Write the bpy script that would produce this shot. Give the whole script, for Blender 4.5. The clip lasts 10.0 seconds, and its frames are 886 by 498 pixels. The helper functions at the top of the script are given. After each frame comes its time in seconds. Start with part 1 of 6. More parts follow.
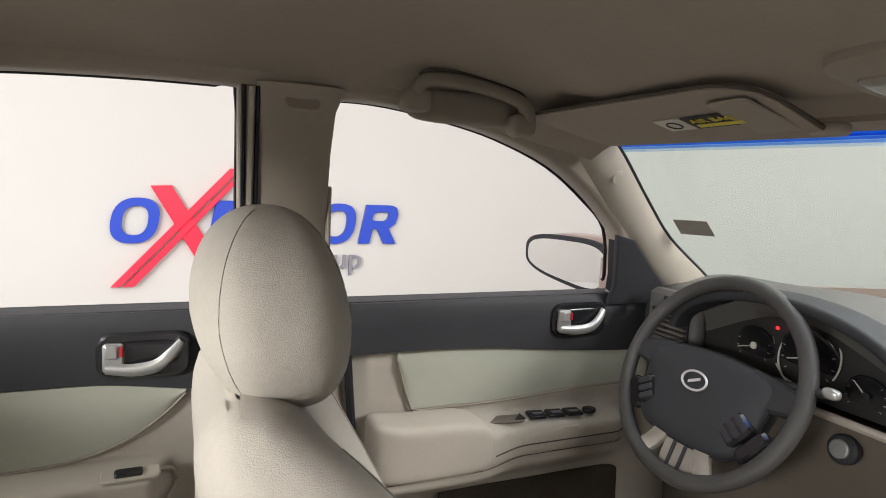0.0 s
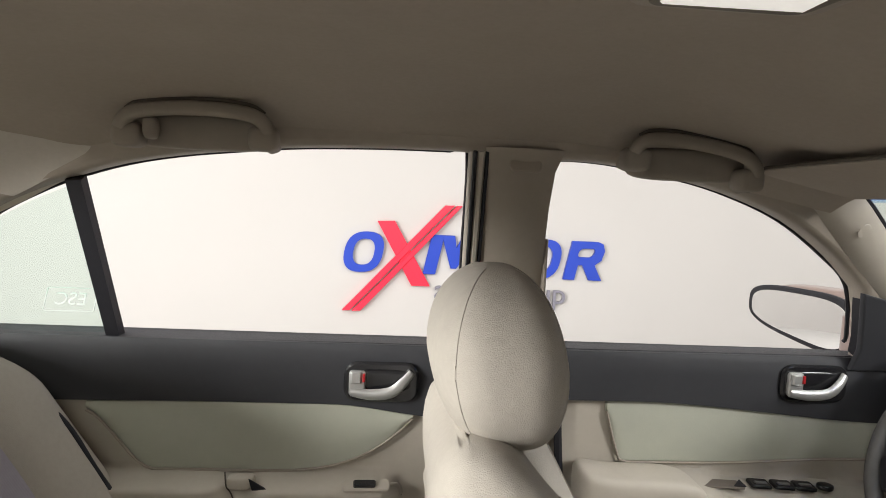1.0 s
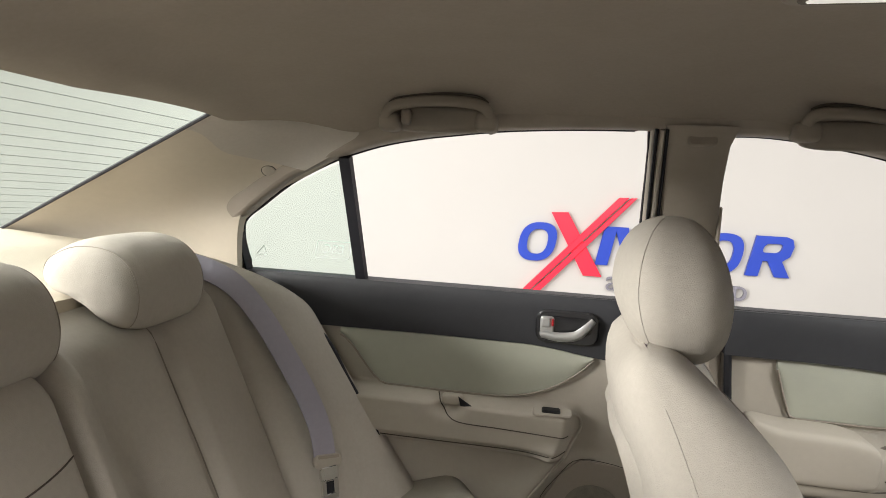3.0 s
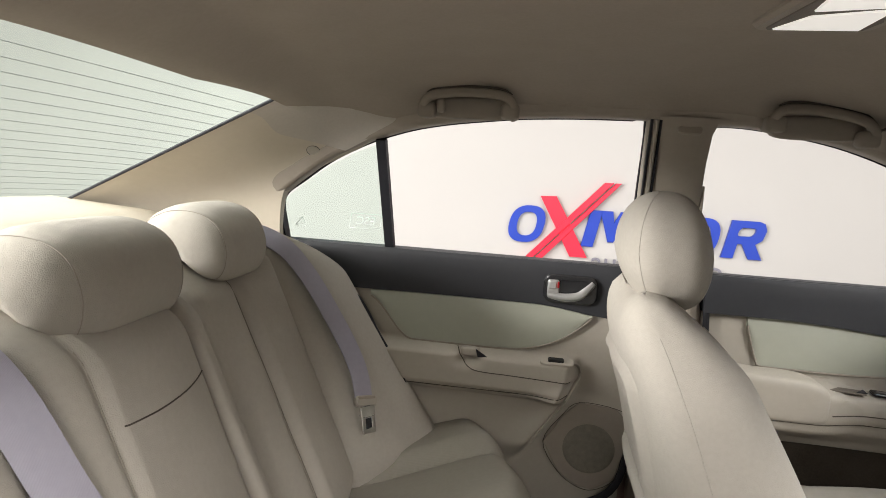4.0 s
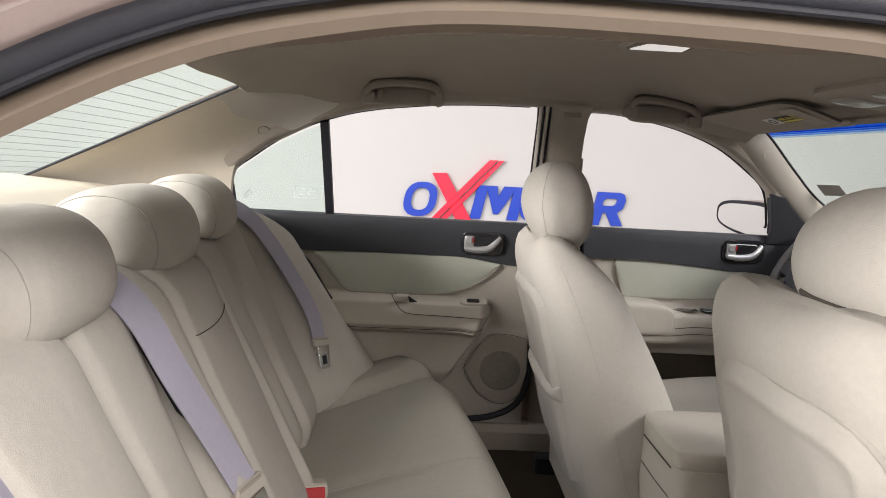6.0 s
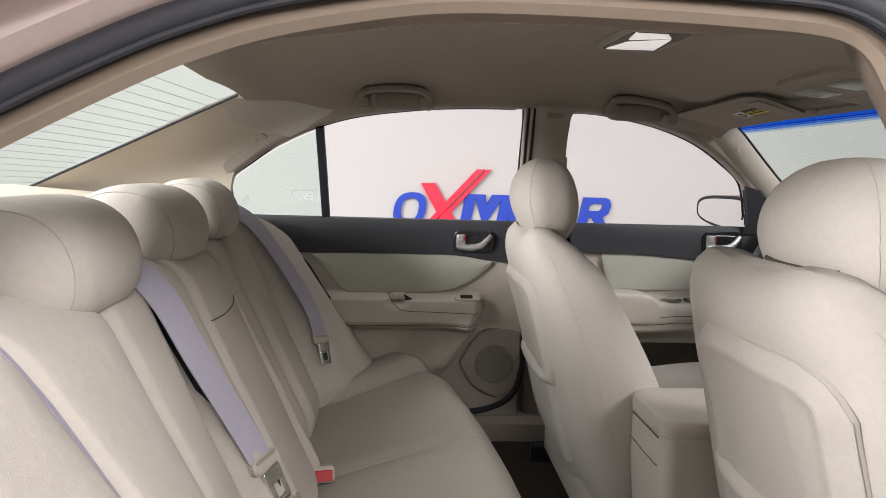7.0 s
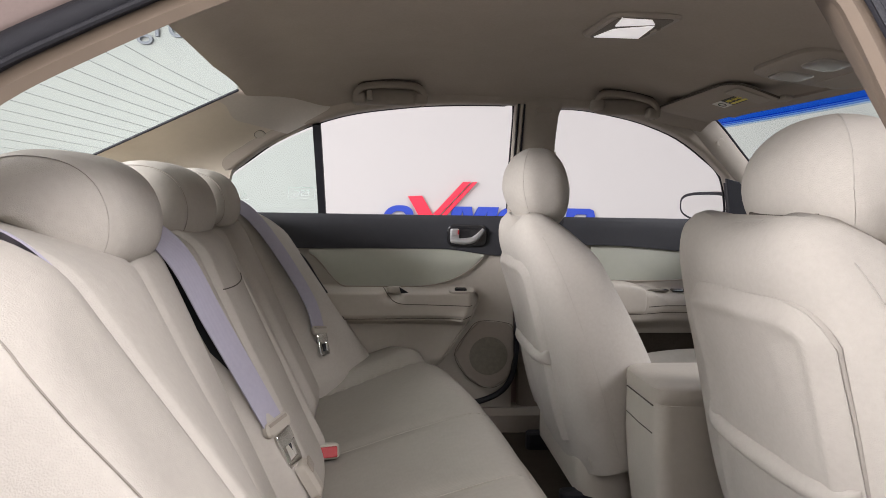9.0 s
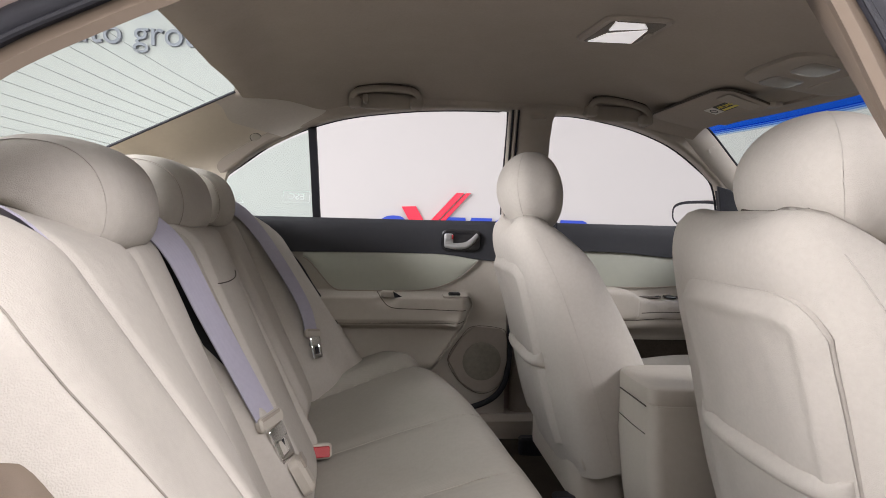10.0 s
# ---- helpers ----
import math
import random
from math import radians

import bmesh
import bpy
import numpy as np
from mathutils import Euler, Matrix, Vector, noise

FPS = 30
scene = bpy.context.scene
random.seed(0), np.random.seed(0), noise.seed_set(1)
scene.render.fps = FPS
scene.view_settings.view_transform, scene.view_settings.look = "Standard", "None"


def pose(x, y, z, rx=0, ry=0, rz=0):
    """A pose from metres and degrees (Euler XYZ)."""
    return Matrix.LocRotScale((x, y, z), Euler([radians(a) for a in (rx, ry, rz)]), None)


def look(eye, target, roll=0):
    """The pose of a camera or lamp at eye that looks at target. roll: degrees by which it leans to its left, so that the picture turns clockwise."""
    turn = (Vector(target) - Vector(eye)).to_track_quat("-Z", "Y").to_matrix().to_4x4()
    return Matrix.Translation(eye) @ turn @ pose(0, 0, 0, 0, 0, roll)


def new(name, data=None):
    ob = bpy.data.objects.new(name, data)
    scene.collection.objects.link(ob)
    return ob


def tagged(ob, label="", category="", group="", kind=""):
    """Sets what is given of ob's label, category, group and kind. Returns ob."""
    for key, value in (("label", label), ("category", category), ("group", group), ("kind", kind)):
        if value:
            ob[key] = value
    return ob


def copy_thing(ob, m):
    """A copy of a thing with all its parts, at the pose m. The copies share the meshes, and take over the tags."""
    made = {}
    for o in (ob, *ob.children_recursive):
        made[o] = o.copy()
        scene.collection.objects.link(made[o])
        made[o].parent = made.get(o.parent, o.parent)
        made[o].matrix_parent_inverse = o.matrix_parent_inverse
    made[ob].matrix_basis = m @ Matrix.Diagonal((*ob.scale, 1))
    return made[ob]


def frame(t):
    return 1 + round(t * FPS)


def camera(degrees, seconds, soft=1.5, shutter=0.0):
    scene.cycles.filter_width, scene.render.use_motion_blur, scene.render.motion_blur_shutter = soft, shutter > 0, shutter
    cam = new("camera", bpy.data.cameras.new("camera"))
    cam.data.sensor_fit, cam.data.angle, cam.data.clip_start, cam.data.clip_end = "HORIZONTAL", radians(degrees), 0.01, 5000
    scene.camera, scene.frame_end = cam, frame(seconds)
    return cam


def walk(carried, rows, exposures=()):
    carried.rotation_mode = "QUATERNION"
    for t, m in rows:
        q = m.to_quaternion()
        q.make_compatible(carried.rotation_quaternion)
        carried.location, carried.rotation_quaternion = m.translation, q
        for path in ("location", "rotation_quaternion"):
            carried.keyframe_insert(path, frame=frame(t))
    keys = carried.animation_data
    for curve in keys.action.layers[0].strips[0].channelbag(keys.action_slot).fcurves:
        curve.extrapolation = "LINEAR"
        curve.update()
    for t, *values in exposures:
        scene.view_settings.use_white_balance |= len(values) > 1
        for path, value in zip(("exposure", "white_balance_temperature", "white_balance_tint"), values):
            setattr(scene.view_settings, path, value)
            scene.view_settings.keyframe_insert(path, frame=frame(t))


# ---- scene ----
cam = camera(72.5, 10.0, soft=0.9)
PATH = [
    (0, (0.03, -0.32, 1.234), (0.821, 1.502, 0.998), 2.9),
    (0.5, (0.012, -0.348, 1.266), (0.489, 1.585, 1.07), 2.3),
    (1, (-0.006, -0.367, 1.271), (0.143, 1.621, 1.103), 2.8),
    (1.5, (-0.02, -0.403, 1.265), (-0.133, 1.587, 1.101), 3.5),
    (2, (-0.032, -0.466, 1.26), (-0.303, 1.508, 1.093), 3.7),
    (2.5, (-0.037, -0.534, 1.24), (-0.404, 1.425, 1.067), 3.4),
    (3, (-0.043, -0.607, 1.217), (-0.437, 1.344, 1.02), 2.9),
    (4.3, (-0.126, -0.885, 1.195), (-0.397, 1.08, 0.943), 4.0),
    (4.5, (-0.142, -0.918, 1.195), (-0.365, 1.052, 0.936), 4.1),
    (5, (-0.201, -1.015, 1.187), (-0.283, 0.965, 0.922), 3.8),
    (5.5, (-0.233, -1.095, 1.186), (-0.206, 0.885, 0.906), 3.6),
    (6, (-0.22, -1.159, 1.172), (-0.146, 0.82, 0.892), 3.2),
    (7.5, (-0.245, -1.264, 1.108), (-0.129, 0.723, 0.912), 1.3),
    (8, (-0.253, -1.28, 1.084), (-0.131, 0.709, 0.909), 1.4),
    (8.5, (-0.266, -1.29, 1.058), (-0.12, 0.699, 0.896), 1.2),
    (9, (-0.272, -1.297, 1.038), (-0.109, 0.691, 0.886), 1.0),
    (9.5, (-0.273, -1.299, 1.018), (-0.093, 0.689, 0.894), 1.3),
    (10, (-0.276, -1.304, 1.006), (-0.09, 0.685, 0.902), 1.5),
]
walk(cam, [(t, look(eye, target, roll)) for t, eye, target, roll in PATH],
     [(0, 0.18, 6650, 9), (2.5, 0.20, 6800, 8), (5.5, 0.12, 6600, 11), (7.5, 0.0, 6450, 14), (10, -0.02, 6350, 15)])

# ---- light ----
world = bpy.data.worlds.new("studio_air")
scene.world = world
world.use_nodes = True
world.node_tree.nodes["Background"].inputs[0].default_value = (1.0, 0.97, 0.94, 1)
world.node_tree.nodes["Background"].inputs[1].default_value = 0.06


def added_lamp(name, x, y, z, sx, sy, watts, tint, aim):
    data = bpy.data.lights.new(name, "AREA")
    data.shape, data.size, data.size_y, data.energy, data.color = "RECTANGLE", sx, sy, watts, tint
    ob = new(name, data)
    ob.matrix_basis = look((x, y, z), aim)
    return ob


# unseen area lamps, added to light cabin and walls where wanted
added_lamp("unseen_added_lamp", -0.3, -2.7, 3.4, 3.6, 1.4, 60, (1.0, 0.965, 0.94), (-0.3, -2.4, 0.0))
added_lamp("unseen_added_lamp", 0.5, -3.0, 2.5, 1.4, 0.8, 54, (1.0, 0.97, 0.945), (-0.5, -0.2, 0.8))
added_lamp("unseen_added_lamp", 3.4, 0.3, 3.3, 1.8, 5.0, 120, (0.98, 0.99, 1.0), (3.6, 0.3, 0.0))
added_lamp("unseen_added_lamp", 2.6, -2.0, 2.8, 1.4, 0.9, 120, (1.0, 0.99, 0.98), (0.6, 0.5, 0.85))
added_lamp("unseen_added_lamp", -3.4, -1.9, 2.0, 1.2, 1.0, 275, (1.0, 0.985, 0.97), (-0.1, -0.3, 0.9))
added_lamp("unseen_added_lamp", -4.7, -0.3, 1.75, 2.6, 1.2, 110, (1.0, 0.99, 0.975), (0.0, 0.0, 1.05))
added_lamp("unseen_added_lamp", -3.3, 0.0, 3.3, 2.6, 1.4, 150, (0.99, 0.99, 1.0), (-0.6, 0.0, 0.9))
added_lamp("unseen_added_lamp", -3.6, 1.0, 3.3, 1.4, 3.6, 70, (0.98, 0.99, 1.0), (-4.0, 1.0, 0.0))


# ---- materials ----
def material(name, colour, rough=0.6, metal=0.0, vary=0.08, grain=60.0, bump=0.0, bump_scale=400.0, spec=0.5, sheen=0.0, coat=0.0, pucker=0.0):
    m = bpy.data.materials.new(name)
    m.use_nodes = True
    nt = m.node_tree
    b = nt.nodes["Principled BSDF"]
    b.inputs["Roughness"].default_value = rough
    b.inputs["Metallic"].default_value = metal
    b.inputs["Specular IOR Level"].default_value = spec
    b.inputs["Sheen Weight"].default_value = sheen
    b.inputs["Coat Weight"].default_value = coat
    co = nt.nodes.new("ShaderNodeTexCoord")
    if vary > 0:
        n1 = nt.nodes.new("ShaderNodeTexNoise")
        n1.inputs["Scale"].default_value = grain
        n1.inputs["Detail"].default_value = 4
        n2 = nt.nodes.new("ShaderNodeTexNoise")
        n2.inputs["Scale"].default_value = grain * 0.07
        n2.inputs["Detail"].default_value = 3
        add = nt.nodes.new("ShaderNodeMath")
        add.operation = "ADD"
        ramp = nt.nodes.new("ShaderNodeMapRange")
        ramp.inputs["From Min"].default_value = 0.6
        ramp.inputs["From Max"].default_value = 1.4
        mix = nt.nodes.new("ShaderNodeMix")
        mix.data_type = "RGBA"
        mix.inputs[6].default_value = (*[c * (1 - vary) for c in colour], 1)
        mix.inputs[7].default_value = (*[min(1, c * (1 + vary)) for c in colour], 1)
        for n in (n1, n2):
            nt.links.new(co.outputs["Object"], n.inputs["Vector"])
        nt.links.new(n1.outputs[0], add.inputs[0])
        nt.links.new(n2.outputs[0], add.inputs[1])
        nt.links.new(add.outputs[0], ramp.inputs[0])
        nt.links.new(ramp.outputs[0], mix.inputs[0])
        nt.links.new(mix.outputs[2], b.inputs["Base Color"])
    else:
        b.inputs["Base Color"].default_value = (*colour, 1)
    if bump > 0:
        n3 = nt.nodes.new("ShaderNodeTexNoise")
        n3.inputs["Scale"].default_value = bump_scale
        n3.inputs["Detail"].default_value = 2
        bp = nt.nodes.new("ShaderNodeBump")
        bp.inputs["Strength"].default_value = bump
        bp.inputs["Distance"].default_value = 0.002
        nt.links.new(co.outputs["Object"], n3.inputs["Vector"])
        nt.links.new(n3.outputs[0], bp.inputs["Height"])
        nt.links.new(bp.outputs[0], b.inputs["Normal"])
        if pucker > 0:
            n4 = nt.nodes.new("ShaderNodeTexNoise")
            n4.inputs["Scale"].default_value = 14
            n4.inputs["Detail"].default_value = 3
            bq = nt.nodes.new("ShaderNodeBump")
            bq.inputs["Strength"].default_value = pucker
            bq.inputs["Distance"].default_value = 0.012
            nt.links.new(co.outputs["Object"], n4.inputs["Vector"])
            nt.links.new(n4.outputs[0], bq.inputs["Height"])
            nt.links.new(bq.outputs[0], bp.inputs["Normal"])
    return m


def woven(name, colour, rib=420.0, axis="Y"):
    """Ribbed seat cloth: fine rows of rib with soft blotches."""
    m = material(name, colour, rough=0.9, vary=0.05, grain=90, spec=0.2)
    nt = m.node_tree
    co = nt.nodes.new("ShaderNodeTexCoord")
    w = nt.nodes.new("ShaderNodeTexWave")
    w.bands_direction = axis
    w.inputs["Scale"].default_value = rib / 6.283
    w.inputs["Distortion"].default_value = 1.5
    w.inputs["Detail"].default_value = 2
    bp = nt.nodes.new("ShaderNodeBump")
    bp.inputs["Strength"].default_value = 0.15
    bp.inputs["Distance"].default_value = 0.001
    nt.links.new(co.outputs["Object"], w.inputs["Vector"])
    nt.links.new(w.outputs[1], bp.inputs["Height"])
    nt.links.new(bp.outputs[0], nt.nodes["Principled BSDF"].inputs["Normal"])
    return m


def pane_glass(name, tint, gloss=0.05):
    m = bpy.data.materials.new(name)
    m.use_nodes = True
    nt = m.node_tree
    nt.nodes.remove(nt.nodes["Principled BSDF"])
    tr = nt.nodes.new("ShaderNodeBsdfTransparent")
    tr.inputs[0].default_value = (*tint, 1)
    gl = nt.nodes.new("ShaderNodeBsdfGlossy")
    gl.inputs["Roughness"].default_value = 0.02
    mx = nt.nodes.new("ShaderNodeMixShader")
    mx.inputs[0].default_value = gloss
    nt.links.new(tr.outputs[0], mx.inputs[1])
    nt.links.new(gl.outputs[0], mx.inputs[2])
    nt.links.new(mx.outputs[0], nt.nodes["Material Output"].inputs[0])
    return m


CLOTH = material("beige_seat_cloth", (0.415, 0.385, 0.343), rough=0.92, vary=0.05, grain=120, bump=0.35, bump_scale=700, spec=0.15, pucker=0.35)
RIBBED = woven("beige_ribbed_cloth", (0.305, 0.284, 0.250))
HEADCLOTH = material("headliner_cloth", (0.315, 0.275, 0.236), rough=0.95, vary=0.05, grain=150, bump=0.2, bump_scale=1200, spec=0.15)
BEIGE = material("beige_trim_plastic", (0.405, 0.370, 0.318), rough=0.55, vary=0.04, grain=70, bump=0.25, bump_scale=1500, spec=0.35)
BEIGE_DARK = material("taupe_trim_plastic", (0.30, 0.262, 0.222), rough=0.6, vary=0.05, grain=70, bump=0.3, bump_scale=1500, spec=0.35)
IVORY = material("ivory_pillar_plastic", (0.49, 0.438, 0.36), rough=0.55, vary=0.04, grain=60, bump=0.25, bump_scale=1500, spec=0.35)
# headliner cloth again, lightened in colour for the light on the wing
WINGCLOTH = material("lit_headliner_cloth", (0.46, 0.425, 0.385), rough=0.95, vary=0.05, grain=150, bump=0.2, bump_scale=1200, spec=0.15)
HANDLE = material("taupe_handle_plastic", (0.235, 0.205, 0.172), rough=0.65, vary=0.05, grain=70, bump=0.3, bump_scale=1500, spec=0.25)
# seam colour darkened to carry the shade of the creases
CREASE = material("stitching_with_crease_shade", (0.21, 0.188, 0.162), rough=0.95, vary=0.1, grain=200)
# dark brown for real gaps and for shadow lines drawn as tubes
GAP_SHADE = material("dark_brown_gap_and_shade", (0.07, 0.058, 0.047), rough=0.9, vary=0.1, grain=100)
INSERT = material("pale_green_beige_vinyl", (0.40, 0.41, 0.345), rough=0.5, vary=0.04, grain=40, bump=0.3, bump_scale=1100, spec=0.4)
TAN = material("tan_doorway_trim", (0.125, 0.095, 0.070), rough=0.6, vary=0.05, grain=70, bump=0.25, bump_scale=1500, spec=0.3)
CHARCOAL = material("charcoal_soft_plastic", (0.030, 0.031, 0.036), rough=0.55, vary=0.1, grain=60, bump=0.3, bump_scale=1600, spec=0.35)
RIMGREY = material("dark_grey_leather_grain", (0.055, 0.053, 0.052), rough=0.40, vary=0.12, grain=90, bump=0.35, bump_scale=1200, spec=0.5)
BLACK = material("black_rubber", (0.016, 0.016, 0.020), rough=0.55, vary=0.15, grain=80, bump=0.2, bump_scale=900, spec=0.25)
GLOSSBLACK = material("gloss_black_plastic", (0.012, 0.012, 0.014), rough=0.2, vary=0.1, grain=30)
SILVER = material("satin_silver_plastic", (0.45, 0.45, 0.445), rough=0.36, metal=0.7, vary=0.05, grain=80)
SPOKE = material("satin_grey_beige_plastic", (0.36, 0.33, 0.30), rough=0.35, metal=0.4, vary=0.06, grain=60)
STEEL = material("bright_steel", (0.72, 0.72, 0.72), rough=0.28, metal=0.6, vary=0.04, grain=60)
GRILLE = material("dark_taupe_grille", (0.20, 0.182, 0.150), rough=0.75, vary=0.2, grain=900, bump=0.5, bump_scale=900, spec=0.2)
# taupe plastic with the footwell's shade darkened into its colour
DASHTAUPE = material("shade_darkened_taupe_plastic", (0.14, 0.12, 0.10), rough=0.6, vary=0.06, grain=70, bump=0.3, bump_scale=1500, spec=0.35)
DASHGREY = material("mid_grey_dash_top", (0.10, 0.096, 0.092), rough=0.5, vary=0.08, grain=60, bump=0.3, bump_scale=1500, spec=0.45)
CHROME = material("polished_chrome", (0.85, 0.85, 0.85), rough=0.12, metal=1.0, vary=0.03, grain=50)
RED = material("red_plastic", (0.38, 0.008, 0.012), rough=0.4, vary=0.08, grain=60)
LILAC = woven("pale_lilac_webbing", (0.35, 0.335, 0.40), rib=1500, axis="X")
PAINT = material("bronze_car_paint", (0.27, 0.205, 0.185), rough=0.3, metal=0.4, vary=0.06, grain=300, coat=0.6)
CARPET = material("dark_brown_carpet", (0.045, 0.037, 0.029), rough=1.0, vary=0.25, grain=200, bump=0.7, bump_scale=700, spec=0.1)
WHITEWALL = material("white_studio_wall", (0.415, 0.400, 0.390), rough=0.8, vary=0.015, grain=3, bump=0.05, bump_scale=60)
# for the unseen near wall: dim, so less light bounces indoors
GREYWALL = material("dim_unseen_wall", (0.14, 0.138, 0.136), rough=0.8, vary=0.05, grain=3, bump=0.05, bump_scale=60)
GREYFLOOR = material("pale_grey_studio_floor", (0.50, 0.492, 0.482), rough=0.5, vary=0.06, grain=8, bump=0.05, bump_scale=80)
BLUE = material("blue_sign_plastic", (0.012, 0.043, 0.360), rough=0.35, vary=0.04, grain=10)
SIGNRED = material("red_sign_plastic", (0.72, 0.02, 0.05), rough=0.35, vary=0.04, grain=10)
SIGNGREY = material("grey_sign_plastic", (0.17, 0.165, 0.20), rough=0.4, vary=0.04, grain=10)
DIMLENS = material("clear_map_lamp_lens", (0.27, 0.25, 0.225), rough=0.2, vary=0.03, grain=60, bump=0.3, bump_scale=300)
LENS = material("frosted_lamp_lens", (0.86, 0.85, 0.84), rough=0.25, vary=0.03, grain=60, bump=0.3, bump_scale=300)
LENS.node_tree.nodes["Principled BSDF"].inputs["Emission Color"].default_value = (1.0, 0.96, 0.92, 1)
LENS.node_tree.nodes["Principled BSDF"].inputs["Emission Strength"].default_value = 0.45
YELLOW = material("yellow_label", (0.62, 0.52, 0.06), rough=0.5, vary=0.03, grain=60)
INK = material("black_ink", (0.02, 0.02, 0.02), rough=0.6, vary=0.1, grain=60)
PALE = material("pale_grey_label", (0.55, 0.53, 0.49), rough=0.5, vary=0.04, grain=60)
MIRROR = material("mirror_glass", (0.9, 0.9, 0.9), rough=0.01, metal=1.0, vary=0.0)
GREENGLASS = pane_glass("green_tinted_glass", (0.90, 0.96, 0.935), 0.02)
WINDGLASS = pane_glass("windscreen_glass", (0.92, 0.97, 0.95), 0.02)
WEBGREY = woven("grey_webbing", (0.26, 0.25, 0.26), rib=1500, axis="X")
SOFTSEAM = material("tone_on_tone_seam", (0.385, 0.358, 0.320), rough=0.92, vary=0.08, grain=200)
SEAM = material("stitched_seam", (0.31, 0.28, 0.245), rough=0.9, vary=0.1, grain=200)
TAGGREY = material("grey_brown_tag", (0.30, 0.28, 0.25), rough=0.5, vary=0.12, grain=40)
WIRE = material("grey_heating_wire", (0.22, 0.25, 0.24), rough=0.6, vary=0.05, grain=60)
MUTED = material("grey_film_print", (0.52, 0.57, 0.55), rough=0.6, vary=0.05, grain=60)
GLOWRED = bpy.data.materials.new("red_warning_lamp")
GLOWRED.use_nodes = True
GLOWRED.node_tree.nodes["Principled BSDF"].inputs["Base Color"].default_value = (0.6, 0.02, 0.02, 1)
GLOWRED.node_tree.nodes["Principled BSDF"].inputs["Emission Color"].default_value = (1, 0.02, 0.03, 1)
GLOWRED.node_tree.nodes["Principled BSDF"].inputs["Emission Strength"].default_value = 1.4


# ---- building helpers ----
def mesh_of(name, verts, faces, mat, sharp=38):
    me = bpy.data.meshes.new(name)
    me.from_pydata([tuple(v) for v in verts], [], faces)
    bm = bmesh.new()
    bm.from_mesh(me)
    bmesh.ops.recalc_face_normals(bm, faces=bm.faces)
    bm.to_mesh(me)
    bm.free()
    me.polygons.foreach_set("use_smooth", [True] * len(me.polygons))
    me.set_sharp_from_angle(angle=radians(sharp))
    me.materials.append(mat)
    return me


def thing(name, label, category, x=0.0, y=0.0, z=0.0, group="", kind=""):
    ob = new(name)
    ob.empty_display_size = 0.05
    ob.matrix_basis = pose(x, y, z)
    return tagged(ob, label, category, group, kind)


def part(name, geo, mat=None, parent=None, label="", sharp=38):
    """Links a mesh (or a pair of points and faces, in world metres) as one object under its thing."""
    me = geo if isinstance(geo, bpy.types.Mesh) else mesh_of(name, geo[0], geo[1], mat, sharp)
    ob = new(name, me)
    if parent is not None:
        ob.parent = parent
        if parent.type == "EMPTY":
            ob.matrix_parent_inverse = parent.matrix_basis.inverted()
    if label:
        ob["label"] = label
    return ob


def solo(name, geo, mat, label, category, group="", kind="", sharp=38):
    ob = part(name, geo, mat, sharp=sharp)
    return tagged(ob, label, category, group, kind)


def join(*geos):
    vs, fs = [], []
    for v, f in geos:
        k = len(vs)
        vs += list(v)
        fs += [tuple(i + k for i in q) for q in f]
    return vs, fs


def moved(geo, m):
    return [m @ Vector(v) for v in geo[0]], geo[1]


def sheet(nu, nv, f, back):
    """A closed shell over u, v in 0..1: f gives the face point; back gives the offset (or the point function) of the rear side."""
    vs, fs = [], []
    w = nu + 1
    for j in range(nv + 1):
        for i in range(nu + 1):
            vs.append(Vector(f(i / nu, j / nv)))
    n = len(vs)
    for j in range(nv + 1):
        for i in range(nu + 1):
            p = vs[j * w + i]
            vs.append(Vector(back(i / nu, j / nv)) if callable(back) else p + Vector(back))
    for j in range(nv):
        for i in range(nu):
            a = j * w + i
            fs.append((a, a + 1, a + 1 + w, a + w))
            fs.append((n + a, n + a + w, n + a + 1 + w, n + a + 1))
    rim = [i for i in range(w)] + [j * w + nu for j in range(1, nv + 1)] + [nv * w + i for i in range(nu - 1, -1, -1)] + [j * w for j in range(nv - 1, 0, -1)]
    for a, b in zip(rim, rim[1:] + rim[:1]):
        fs.append((a, n + a, n + b, b))
    return vs, fs


def loft(rings, closed=False):
    """Closed rings of equal count, capped at both ends (or joined into a loop)."""
    vs, fs = [], []
    k = len(rings[0])
    for r in rings:
        vs += [Vector(p) for p in r]
    m = len(rings)
    for j in range(m if closed else m - 1):
        for i in range(k):
            a, b = j * k + i, j * k + (i + 1) % k
            c, d = ((j + 1) % m) * k + (i + 1) % k, ((j + 1) % m) * k + i
            fs.append((a, b, c, d))
    if not closed:
        fs.append(tuple(range(k - 1, -1, -1)))
        fs.append(tuple((m - 1) * k + i for i in range(k)))
    return vs, fs


def smooth_line(pts, per=6, closed=False):
    """Catmull-Rom through the points."""
    P = [Vector(p) for p in pts]
    n = len(P)
    out = []
    for i in range(n if closed else n - 1):
        if closed:
            a, b, c, d = P[i - 1], P[i], P[(i + 1) % n], P[(i + 2) % n]
        else:
            a, b, c, d = P[max(i - 1, 0)], P[i], P[i + 1], P[min(i + 2, n - 1)]
        for k in range(per):
            t = k / per
            out.append(0.5 * ((2 * b) + (c - a) * t + (2 * a - 5 * b + 4 * c - d) * t * t + (3 * b - a - 3 * c + d) * t ** 3))
    if not closed:
        out.append(P[-1])
    return out


